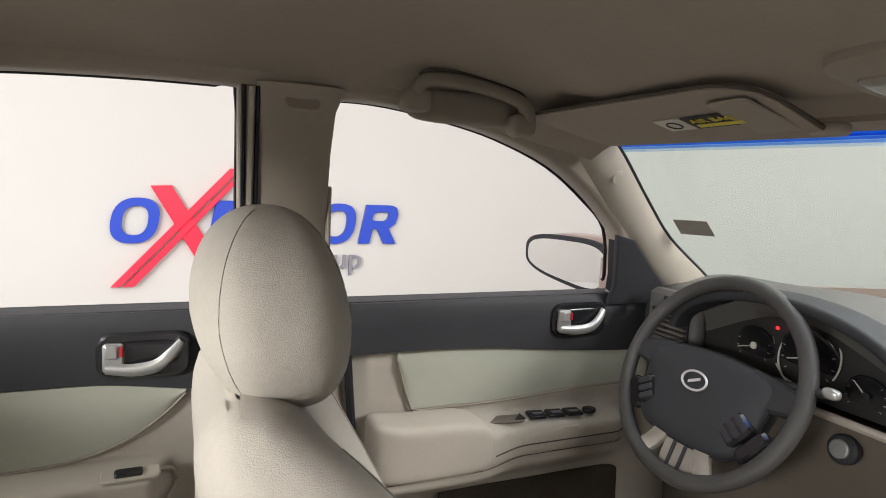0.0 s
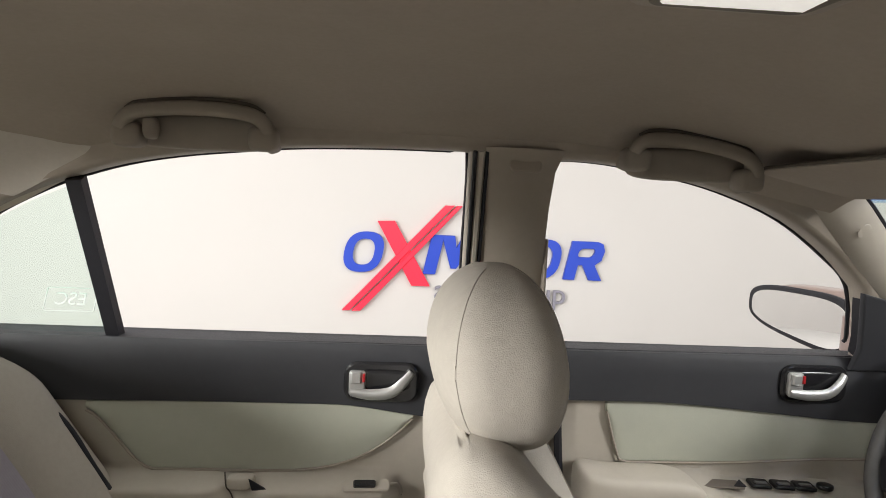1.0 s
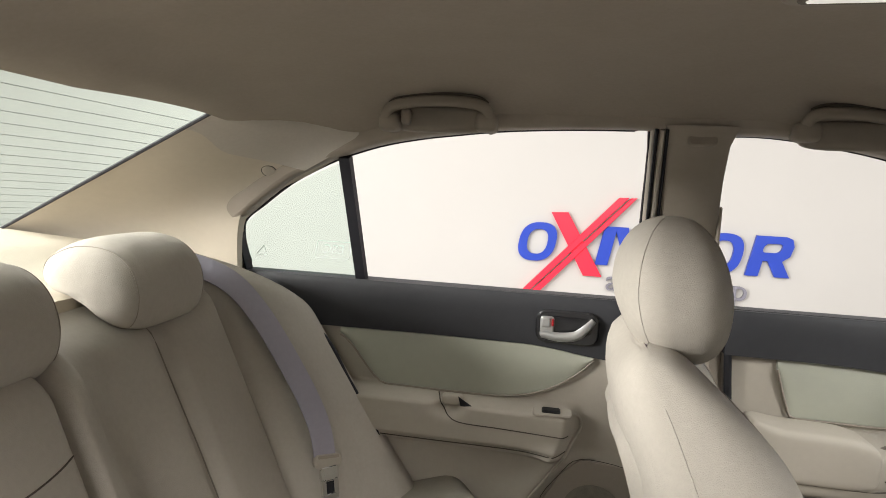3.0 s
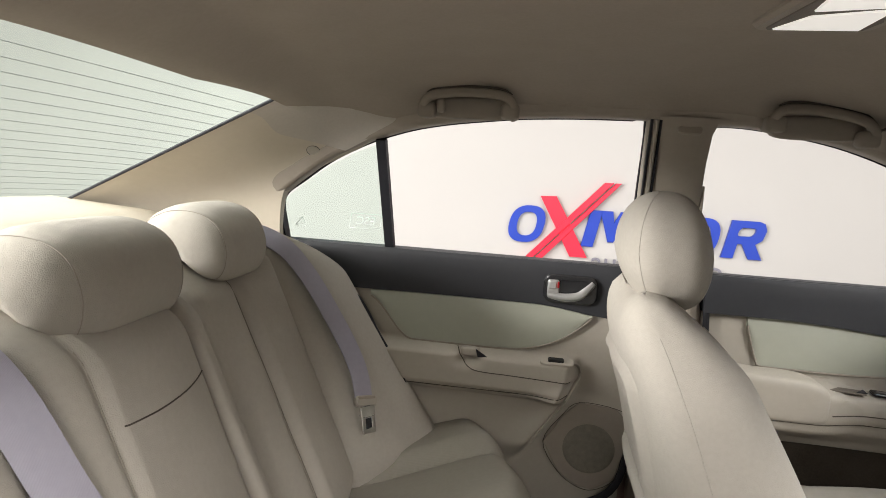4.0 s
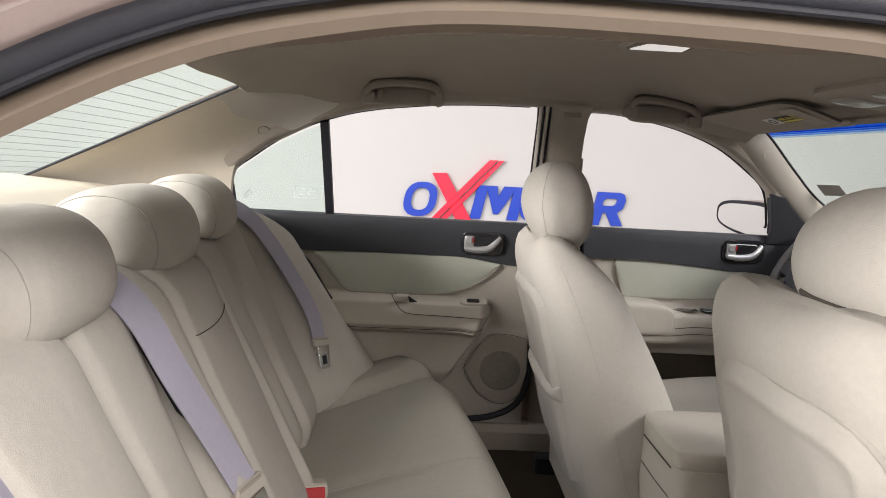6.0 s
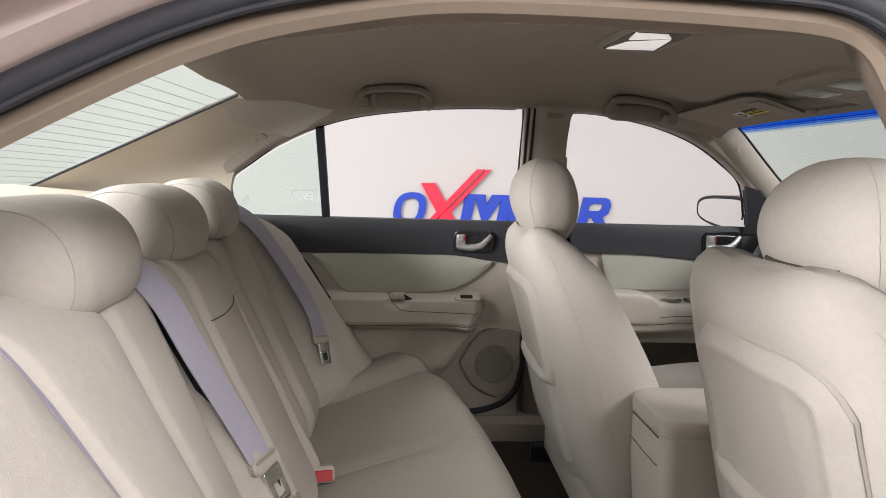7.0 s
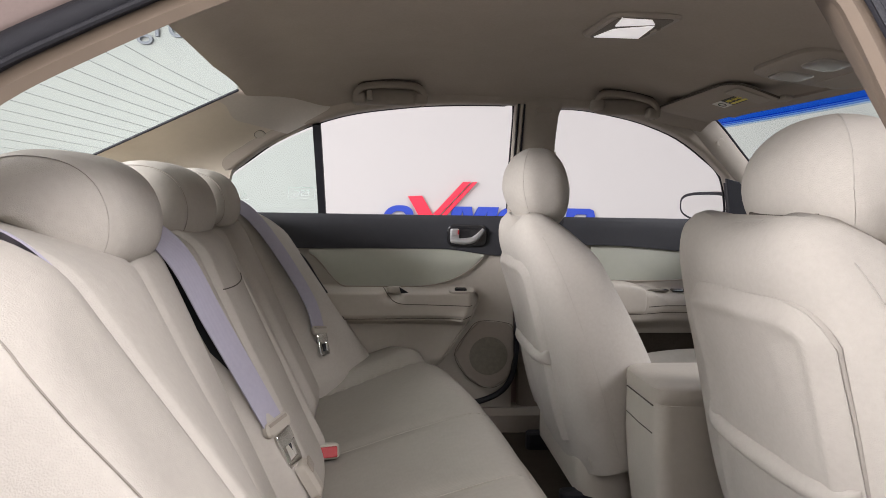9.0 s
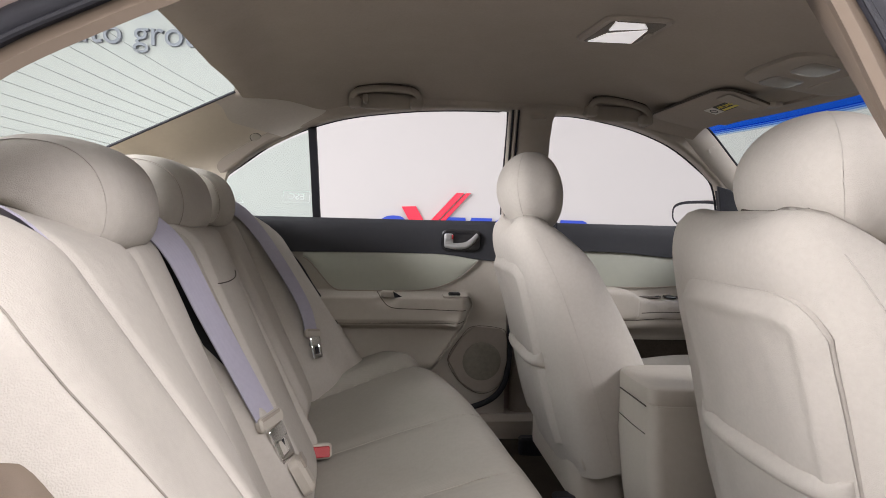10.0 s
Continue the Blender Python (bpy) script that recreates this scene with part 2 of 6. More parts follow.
def sweep(pts, outline, up=(0, 0, 1), closed=False):
    """A section (pairs across, along up) swept along a line."""
    P = [Vector(p) for p in pts]
    rings = []
    n = len(P)
    for i, p in enumerate(P):
        t = (P[(i + 1) % n] - P[i - 1]) if closed else (P[min(i + 1, n - 1)] - P[max(i - 1, 0)])
        t.normalize()
        u = Vector(up(p, t)) if callable(up) else Vector(up)
        s = t.cross(u)
        if s.length < 1e-6:
            s = t.cross(Vector((0, 1, 0.1)))
        s.normalize()
        u = s.cross(t)
        rings.append([p + s * a + u * b for a, b in outline])
    return loft(rings, closed)


def circle(r, k=10, ry=None):
    return [(r * math.cos(2 * math.pi * i / k), (ry or r) * math.sin(2 * math.pi * i / k)) for i in range(k)]


def tube(pts, r, k=8, per=5, closed=False, up=(0, 0, 1)):
    return sweep(smooth_line(pts, per, closed), circle(r, k), up, closed)


def rounded(w, h, r, k=4):
    """Rounded rectangle outline."""
    out = []
    for cx, cy, a in ((w / 2 - r, h / 2 - r, 0), (-w / 2 + r, h / 2 - r, 90), (-w / 2 + r, -h / 2 + r, 180), (w / 2 - r, -h / 2 + r, 270)):
        for i in range(k + 1):
            t = radians(a + 90 * i / k)
            out.append((cx + r * math.cos(t), cy + r * math.sin(t)))
    return out


def slab(outline, depth, edge=0.002, inset=None):
    """A flat outline in x, y made into a bevel-edged plate with its face at z = depth."""
    n = len(outline)
    cx, cy = sum(p[0] for p in outline) / n, sum(p[1] for p in outline) / n

    def shrink(d):
        res = []
        for i, (x, y) in enumerate(outline):
            (x0, y0), (x1, y1) = outline[i - 1], outline[(i + 1) % n]
            tx, ty = x1 - x0, y1 - y0
            q = math.hypot(tx, ty) or 1
            nx, ny = ty / q, -tx / q
            if nx * (x - cx) + ny * (y - cy) < 0 and inset is None:
                pass
            res.append((x - nx * d, y - ny * d))
        return res
    area = sum(outline[i - 1][0] * outline[i][1] - outline[i][0] * outline[i - 1][1] for i in range(n))
    s = shrink(edge if area > 0 else -edge)
    return loft([[(x, y, 0) for x, y in outline], [(x, y, depth - edge) for x, y in outline], [(x, y, depth) for x, y in s]])


def pillow(c, a, b, h, e1=0.6, e2=0.6, nu=40, nv=24, bend=None):
    """A rounded cushion: half sizes a, b, h; the exponents square it off."""
    def sg(v, e):
        return math.copysign(abs(v) ** e, v)
    rings = []
    for j in range(1, nv):
        v = -math.pi / 2 + math.pi * j / nv
        ring = []
        for i in range(nu):
            u = 2 * math.pi * i / nu
            p = Vector((a * sg(math.cos(v), e1) * sg(math.cos(u), e2), b * sg(math.cos(v), e1) * sg(math.sin(u), e2), h * sg(math.sin(v), e1)))
            if bend:
                p = Vector(bend(p))
            ring.append(p + Vector(c))
        rings.append(ring)
    return loft(rings)


def plate(name, loops, thick, bevel, place, mat):
    """A flat panel with holes: 2D loops, the first the outer edge, rounded along all its edges; place maps (u, v, w) into the world."""
    cu = bpy.data.curves.new(name, "CURVE")
    cu.dimensions, cu.fill_mode = "2D", "BOTH"
    cu.extrude, cu.bevel_depth, cu.bevel_resolution, cu.offset = thick / 2 - bevel, bevel, 2, -bevel
    for loop in loops:
        s = cu.splines.new("POLY")
        s.points.add(len(loop) - 1)
        for q, (u, v) in zip(s.points, loop):
            q.co = (u, v, 0, 1)
        s.use_cyclic_u = True
    tmp = bpy.data.objects.new(name, cu)
    me = bpy.data.meshes.new_from_object(tmp)
    bpy.data.objects.remove(tmp)
    bpy.data.curves.remove(cu)
    for v in me.vertices:
        v.co = place(*v.co)
    me.polygons.foreach_set("use_smooth", [True] * len(me.polygons))
    me.set_sharp_from_angle(angle=radians(40))
    me.materials.clear()
    me.materials.append(mat)
    return me


def lettering(name, body, size, depth, m, mat, parent, label=""):
    cu = bpy.data.curves.new(name, "FONT")
    cu.body, cu.size, cu.extrude, cu.align_x, cu.align_y = body, size, depth, "CENTER", "CENTER"
    tmp = bpy.data.objects.new(name, cu)
    me = bpy.data.meshes.new_from_object(tmp)
    bpy.data.objects.remove(tmp)
    bpy.data.curves.remove(cu)
    me.transform(m)
    me.materials.clear()
    me.materials.append(mat)
    return part(name, me, None, parent, label)


def step(a, b, x):
    t = min(1.0, max(0.0, (x - a) / (b - a)))
    return t * t * (3 - 2 * t)


def bump_at(x, c, w):
    return math.exp(-((x - c) / w) ** 2)


def boxed(x0, x1, y0, y1, z0, z1, r=0.01):
    """A box with rounded upright and top edges."""
    g = slab([(p[0] + (x0 + x1) / 2, p[1] + (y0 + y1) / 2) for p in rounded(x1 - x0, y1 - y0, min(r * 2, (x1 - x0) / 2.1, (y1 - y0) / 2.1))], z1 - z0, min(r, (z1 - z0) / 2.1))
    return [Vector((v[0], v[1], v[2] + z0)) for v in g[0]], g[1]


def side_y(z):
    """Inner face of the left glasshouse, leaning inward with height."""
    return 0.735 - 0.47 * (z - 1.01)


CY = -0.02

# ---- studio ----
def studio():
    w = 0.15
    x0, x1, y0, y1, h = -5.2, 5.6, -4.6, 3.9, 3.6
    solo("floor", boxed(x0 - w, x1 + w, y0 - w, y1 + w, -0.12, 0.0, 0.004), GREYFLOOR, "pale grey smooth studio floor under the car", "floor", kind="structure")
    ring = rounded(x1 - x0, y1 - y0, 1.9, 10)
    cx, cy = (x0 + x1) / 2, (y0 + y1) / 2
    out = [(p[0] * (1 + 2 * w / (x1 - x0)), p[1] * (1 + 2 * w / (y1 - y0))) for p in ring]

    def run(pairs):
        return loft([[(a + cx, b + cy, 0.0), (a + cx, b + cy, h), (c + cx, d + cy, h), (c + cx, d + cy, 0.0)] for (a, b), (c, d) in pairs])

    pairs = list(zip(ring, out))
    solo("wall_cove", run(pairs[38:] + pairs[:28]), WHITEWALL, "plain white studio wall with rounded corners, carrying the signs", "wall", kind="structure")
    # added out-of-view wall, kept grey to hold back bounced light
    solo("wall_south", run(pairs[27:39]), GREYWALL, "unseen wall facing the open doorway, grey to cut bounced light", "wall", kind="structure")
    solo("ceiling", boxed(x0 - w, x1 + w, y0 - w, y1 + w, h, h + 0.1, 0.004), WHITEWALL, "plain white studio ceiling", "ceiling", kind="structure")


studio()


def sign(name, label, x, z, k):
    """Wall sign: rings, crossed bars and slanted blocks standing off the wall; x, z its left foot, k its scale."""
    root = thing(name, label, "wall sign", x, 3.9, z)

    def on_wall(g, off=0.0):
        return [Vector((x + v[0] * k, 3.9 - off - v[2] * k, z + v[1] * k)) for v in g[0]], g[1]

    def ring(cx, cz, rx, rz, t):
        n = 36
        rings = []
        for i in range(n):
            a = 2 * math.pi * i / n
            cs, sn = math.copysign(abs(math.cos(a)) ** 0.8, math.cos(a)), math.copysign(abs(math.sin(a)) ** 0.8, math.sin(a))
            sl = 0.17
            o = (cx + rx * cs + sl * rz * sn, cz + rz * sn)
            q = (cx + (rx - t) * cs + sl * (rz - t) * sn, cz + (rz - t * 0.82) * sn)
            rings.append([(o[0], o[1], 0.0), (o[0], o[1], 0.03), (q[0], q[1], 0.03), (q[0], q[1], 0.0)])
        return loft(rings, True)

    for cx in (0.157, 1.135, 1.425):
        part("ring", on_wall(ring(cx, 0.405, 0.135, 0.143, 0.062)), BLUE, root, "blue slanted ring")
    part("slanted_bar", on_wall(slab([(0.575, 0.265), (0.665, 0.265), (0.72, 0.545), (0.63, 0.545)], 0.03, 0.003)), BLUE, root, "blue slanted bar")
    part("slanted_bar", on_wall(slab([(0.885, 0.265), (0.975, 0.265), (1.03, 0.545), (0.94, 0.545)], 0.03, 0.003)), BLUE, root, "blue slanted bar")
    part("wedge", on_wall(slab([(0.772, 0.31), (0.812, 0.31), (0.962, 0.545), (0.852, 0.545), (0.808, 0.46), (0.795, 0.545), (0.70, 0.545)], 0.029, 0.003)), BLUE, root, "blue wedge between the bars")
    hole = [(p[0] + 0.04 * p[1] / 0.1 + 1.748, p[1] + 0.462) for p in rounded(0.115, 0.062, 0.024)]
    block = [(1.585, 0.265), (1.668, 0.265), (1.690, 0.372), (1.722, 0.372), (1.775, 0.265), (1.868, 0.265), (1.812, 0.375), (1.860, 0.410), (1.882, 0.480), (1.868, 0.530), (1.83, 0.545), (1.64, 0.545)]
    part("rounded_block", plate("rounded_block", [block, hole], 0.03, 0.002, lambda u, v, q: Vector((x + u * k, 3.9 - (0.015 + q) * k, z + v * k)), BLUE), None, root, "blue slanted block with a rounded hole")
    part("thick_bar", on_wall(slab([(0.245, 0.625), (0.365, 0.632), (0.63, 0.18), (0.50, 0.178)], 0.036, 0.004)), SIGNRED, root, "thick red diagonal bar")
    part("long_bar", on_wall(slab([(0.02, -0.01), (0.075, -0.01), (0.78, 0.755), (0.715, 0.755)], 0.046, 0.004)), SIGNRED, root, "long red diagonal bar")
    part("long_bar", on_wall(slab([(0.09, -0.01), (0.15, -0.01), (0.835, 0.755), (0.797, 0.755)], 0.046, 0.004)), SIGNRED, root, "long red diagonal bar")
    lettering("lettering", "auto group", 0.215 * k, 0.012 * k, Matrix(((1, 0, 0, x + 1.14 * k), (0, 0, -1, 3.9 - 0.014 * k), (0, 1, 0, z + 0.150 * k), (0, 0, 0, 1))), SIGNGREY, root, "grey lower-case lettering")


sign("wall_sign", "blue rings and blocks with red crossed bars on the white wall", -0.40, 0.465, 1.0)
sign("wall_sign", "larger blue, red and grey sign high on the white wall", -3.85, 2.225, 1.35)


# ---- car body ----
body = thing("car", "bronze saloon car with beige cabin and open rear doorway", "car", 0.0, CY, 0.0)

REAR_TOP = [(-0.80, 1.106), (-0.741, 1.149), (-0.661, 1.202), (-0.591, 1.237), (-0.528, 1.263), (-0.44, 1.290), (-0.354, 1.307), (-0.269, 1.318), (-0.185, 1.327), (-0.101, 1.332), (-0.016, 1.335), (0.071, 1.336), (0.100, 1.335)]
FRONT_TOP = [(0.226, 1.306), (0.231, 1.322), (0.255, 1.331), (0.33, 1.329), (0.43, 1.315), (0.535, 1.293), (0.655, 1.252), (0.764, 1.191), (0.842, 1.132)]
SILL = 1.010


def left_place(u, v, w):
    return Vector((u, side_y(v) + 0.012 - w, v))


hole_rear = [(p.x, p.y) for p in smooth_line([(p[0], p[1] + 0.010, 0) for p in REAR_TOP], 3)] + [(0.108, 1.158), (0.118, SILL - 0.045), (-0.812, SILL - 0.045), (-0.815, 1.05)]
hole_front = [(p.x, p.y) for p in smooth_line([(p[0] - (0.006 if i < 2 else 0.0), p[1] + 0.009, 0) for i, p in enumerate(FRONT_TOP)], 3)] + [(0.874, 1.085), (0.908, SILL), (0.915, SILL - 0.045), (0.247, SILL - 0.045)]
outer = [(-0.93, SILL - 0.065), (-0.93, 1.09), (-0.80, 1.19), (-0.66, 1.29), (-0.5, 1.355), (-0.2, 1.40), (0.1, 1.405), (0.35, 1.40), (0.55, 1.375), (0.70, 1.335), (0.78, 1.29), (0.885, 1.207), (0.985, 1.128), (1.13, 1.045), (1.20, SILL - 0.065)]
part("side_frame", plate("side_frame", [outer, hole_rear, hole_front], 0.05, 0.010, left_place, BEIGE_DARK), None, body, "beige door-frame and pillar trim on the driver's side")

# rubber lip round the side windows
for top, tail in ((REAR_TOP, [(0.108, 1.158), (0.117, SILL)]), (FRONT_TOP, [(0.893, 1.03), (0.895, SILL)])):
    lead = [(-0.812, 1.0), (-0.815, 1.05)] if top is REAR_TOP else []
    line = [(u, side_y(v) + 0.034, v + 0.012) for u, v in lead + top + tail]
    part("window_seal", tube(line, 0.004, 6, 4), BLACK, body, "thin black rubber window seal")

# centre pillar trim, proud of the frame, and the black window channel beside it
pill = []
for z, xa, xb, out in ((0.30, 0.165, 0.345, 0.0), (0.60, 0.16, 0.335, 0.0), (0.90, 0.155, 0.30, 0.0), (1.03, 0.150, 0.268, 0.0), (1.15, 0.138, 0.247, 0.0), (1.26, 0.128, 0.240, 0.0), (1.32, 0.122, 0.240, 0.0), (1.352, 0.118, 0.250, 0.0)):
    y = side_y(max(z, 1.0)) - 0.018 if z > 0.95 else 0.745
    r = 0.02
    pill.append([(xa, y + 0.02, z), (xa + 0.004, y + 0.004, z), (xa + r, y - 0.006, z), ((xa + xb) / 2, y - 0.010, z), (xb - r, y - 0.006, z), (xb - 0.004, y + 0.004, z), (xb, y + 0.02, z)])
part("centre_pillar", loft(pill), BEIGE_DARK, body, "taupe centre pillar trim")
for dx, wdt, mt in ((0.006, 0.0035, BLACK), (0.016, 0.005, BEIGE), (0.025, 0.003, BLACK)):
    part("window_channel", sweep([(0.100 + dx, side_y(1.345) - 0.016, 1.345), (0.107 + dx, side_y(1.158) - 0.016, 1.158), (0.118 + dx, side_y(0.985) - 0.016, 0.985)], circle(wdt, 6)), mt, body)
part("belt_anchor_cover", moved(slab(rounded(0.05, 0.022, 0.009), 0.006, 0.002), pose(0.185, side_y(1.325) - 0.028, 1.325, 90 - 25, 0, 0)), BEIGE_DARK, body)
part("belt_slide_rail", boxed(0.243, 0.250, side_y(1.16) - 0.02, side_y(1.16) - 0.005, 1.06, 1.21, 0.002), BEIGE_DARK, body)
# upright belt webbing beside the driver's seat
part("front_belt", sweep([(0.225, 0.700, 1.14), (0.235, 0.715, 0.95), (0.262, 0.722, 0.75), (0.275, 0.725, 0.45)], [(-0.024, -0.001), (0.024, -0.001), (0.024, 0.001), (-0.024, 0.001)], (0, -1, 0)), BEIGE_DARK, body, "beige belt webbing hanging on the pillar")

# black weatherstrip ledge outside the side windows
part("window_ledge", boxed(-0.84, 0.93, 0.765, 0.872, 0.955, 0.983, 0.006), BLACK, body, "black weatherstrip ledge under the side windows")

# quarter glass and its black divider
part("window_channel", sweep([(-0.806, side_y(z) + 0.014, z) for z in (0.985, 1.05, 1.085)], [(-0.002, -0.014), (0.002, -0.014), (0.002, 0.014), (-0.002, 0.014)], (0, 1, 0)), BLACK, body, "black rear edge of the quarter glass")
qz = [(-0.80, 1.106), (-0.741, 1.149), (-0.661, 1.202), (-0.591, 1.237), (-0.515, 1.268), (-0.51, SILL - 0.025), (-0.812, SILL - 0.025)]
quarter = part("quarter_window", plate("quarter_window", [qz], 0.006, 0.001, lambda u, v, w: Vector((u, side_y(v) + 0.022 - w, v)), GREENGLASS), None, body, "green-tinted fixed quarter glass")
quarter.visible_shadow = False
part("window_divider", sweep([(-0.514, side_y(1.27) + 0.012, 1.275), (-0.512, side_y(1.15) + 0.012, 1.15), (-0.511, side_y(0.985) + 0.012, 0.985)], [(-0.010, -0.012), (0.010, -0.012), (0.010, 0.012), (-0.010, 0.012)], (1, 0, 0)), BLACK, body, "black upright divider bar")
gm = Matrix(((-1, 0, 0, -0.575), (0, 0.42, 0.9, side_y(1.062) + 0.016), (0, 0.9, -0.42, 1.062), (0, 0, 0, 1)))
lettering("film_lettering", "ESC", 0.033, 0.0005, gm, MUTED, quarter, "faint mirrored lettering on the glass")
part("film_border", moved(join(*[sweep(smooth_line([(*p, 0) for p in rounded(0.085, 0.042, 0.002, 1)], 1, True), [(-0.0008, -0.0005), (0.0008, -0.0005), (0.0008, 0.0005), (-0.0008, 0.0005)], (0, 0, 1), True)]), gm), MUTED, quarter)
part("film_mark", moved(sweep([(Vector((0.016 * math.cos(a), 0.016 * math.sin(a), 0))) for a in (1.57, 3.66, 5.76)], [(-0.0012, -0.0005), (0.0012, -0.0005), (0.0012, 0.0005), (-0.0012, 0.0005)], (0, 0, 1), True), Matrix.Translation((-0.185, side_y(1.045) - side_y(1.062), -0.017)) @ gm), MUTED, quarter)


# headliner: a shallow vault
def roof_z(x, y):
    e = abs(y - CY) / 0.58
    zc = 1.425 - 0.074 * step(0.25, 0.80, x) - 0.060 * step(0.15, 0.75, -x) ** 1.2
    zc -= 0.030 * step(0.26, 0.54, x) * step(0.74, 0.62, x) * step(0.50, 0.34, abs(y - CY))
    return zc - 0.035 * e ** 3 - 0.028 * e ** 9


def liner(u, v):
    y = CY + (v * 2 - 1) * 0.60
    bow = 0.05 * (1 - (abs(y - CY) / 0.6) ** 2)
    xr = -0.683 + 0.058 * min(0.9, max(0.0, 0.42 - y))
    xf = 0.70 + bow * 1.3
    x = xr + (xf - xr) * u
    lip = -(0.021 + 0.027 * min(1.0, max(0.0, (0.46 - y) / 0.40))) * step(0.10, 0.0, u) * (1 - 0.4 * step(0.42, 0.52, y)) - 0.022 * (step(0.95, 1.0, u) * (1 - 0.85 * step(0.28, 0.45, abs(y - CY))))
    return (x, y, roof_z(x, y) + lip)


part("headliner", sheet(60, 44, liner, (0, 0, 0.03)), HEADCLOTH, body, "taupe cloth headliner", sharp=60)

# rear pillar trim: lower beige panel and the cloth wing above it
edge_glass = smooth_line([(-0.700, 0.420, 1.336), (-0.83, 0.445, 1.284), (-0.95, 0.475, 1.233), (-1.10, 0.512, 1.171), (-1.40, 0.580, 1.045)], 8)
edge_side = smooth_line([(-0.40, 0.575, 1.350), (-0.60, 0.622, 1.248), (-0.70, 0.642, 1.198), (-0.783, 0.668, 1.130), (-0.808, 0.704, 0.985)], 8)


def rear_pillar(u, v):
    i = v * (len(edge_glass) - 1)
    k = min(int(i), len(edge_glass) - 2)
    a = edge_glass[k].lerp(edge_glass[k + 1], i - k)
    b = edge_side[k].lerp(edge_side[k + 1], i - k)
    p = a.lerp(b, u)
    return p + Vector((0.02, 0.045, 0.0)) * math.sin(math.pi * u) * 0.8


part("rear_pillar_trim", sheet(14, 30, lambda u, v: rear_pillar(u, 0.12 + 0.88 * v), (-0.004, 0.03, -0.012)), IVORY, body, "ivory moulded rear pillar trim")
part("headliner_wing", sheet(20, 16, lambda u, v: rear_pillar(u, v * (0.14 + 0.11 * step(0.0, 0.38, u) + 0.01 * u)) + Vector((0.004, -0.008, -0.004)) * step(0.0, 0.4, v) + Vector((0.0, 0.004, 0.012)) * step(0.15, 0.0, v), (0.0, 0.012, 0.006)), WINGCLOTH, body, "headliner wing over the pillar, brighter light put into its cloth colour", sharp=70)
cap_c = rear_pillar(0.77, 0.335)
cap_u, cap_v = (rear_pillar(0.79, 0.335) - cap_c).normalized(), (rear_pillar(0.77, 0.375) - cap_c).normalized()
cap_n = cap_u.cross(cap_v).normalized()
cap_n = cap_n if cap_n.y < 0 else -cap_n
cap_u = cap_v.cross(cap_n)
cap_m = Matrix(((cap_v.x, cap_u.x, cap_n.x, cap_c.x), (cap_v.y, cap_u.y, cap_n.y, cap_c.y), (cap_v.z, cap_u.z, cap_n.z, cap_c.z), (0, 0, 0, 1)))
cap = part("pillar_cap", moved(pillow((0, 0, 0), 0.0155, 0.0155, 0.0022, 0.5, 1.0, 28, 10), cap_m), BEIGE, body, "round beige airbag cap")
part("cap_groove", moved(sweep([(0.0165 * math.cos(a), 0.0165 * math.sin(a), 0.0004) for a in [2 * math.pi * i / 28 for i in range(28)]], circle(0.0009, 5), (0, 0, 1), True), cap_m), CHARCOAL, cap)

# rear window with its heating wires

def rear_glass(u, v):
    half = 0.525 + 0.160 * v
    bow = 1 - (u * 2 - 1) ** 2
    return Vector((-0.700 - 0.70 * v - 0.05 * bow, -0.105 + (u * 2 - 1) * half, 1.338 - 0.291 * v + 0.010 * bow))


rg = part("rear_window", sheet(20, 10, lambda u, v: rear_glass(u, -0.12 + 1.12 * v), (-0.004, 0, 0.004)), GREENGLASS, body, "green-tinted rear window with heating wires")
rg.visible_shadow = False
for i in range(19):
    v = 0.06 + 0.9 * i / 18
    part("heating_wire", sweep([rear_glass(u / 16, v) + Vector((0.002, 0, -0.002)) for u in range(17)], circle(0.0005, 4)), WIRE, rg)
part("rear_window_seal", sweep([rear_glass(0.995, v / 14) + Vector((0.004, -0.004, -0.004)) for v in range(15)], circle(0.0038, 6)), BLACK, body, "black rubber edge of the rear window")
part("rear_window_seal", sweep([rear_glass(0.005, v / 14) + Vector((0.004, 0.004, -0.004)) for v in range(15)], circle(0.006, 6)), BLACK, body)

# parcel shelf behind the rear seat
part("parcel_shelf", sheet(12, 20, lambda u, v: Vector((-0.785 - 0.585 * u, -0.08 + (v * 2 - 1) * (0.69 - 0.06 * u), 1.020 + 0.042 * u + 0.018 * step(0.35, 0.55, u))), (0, 0, -0.03)), IVORY, body, "ivory moulded parcel shelf")

# windscreen, its blue shade band, and the front pillar trim
def screen(u, v):
    y = CY + (u * 2 - 1) * (0.645 + 0.115 * v)
    bow = 1 - ((y - CY) / 0.72) ** 2
    return Vector((0.745 + 0.40 * v + 0.15 * bow, y, 1.318 - 0.29 * v + 0.012 * bow))


ws = part("windscreen", sheet(24, 12, lambda u, v: screen(u, 0.075 + 0.925 * v), (0.004, 0, 0.004)), WINDGLASS, body, "green-tinted windscreen")
ws.visible_shadow = False
for v0, v1, tint in ((-0.08, 0.030, (0.12, 0.35, 0.88)), (0.030, 0.045, (0.26, 0.48, 0.92)), (0.045, 0.060, (0.45, 0.64, 0.94)), (0.060, 0.075, (0.68, 0.81, 0.95))):
    band = part("shade_band", sheet(24, 2, lambda u, v: screen(u, v0 + (v1 - v0) * v), (0.004, 0, 0.004)), pane_glass("blue_shade_band_glass", tint, 0.02), ws, "blue shade band fading downward")
    band.visible_shadow = False
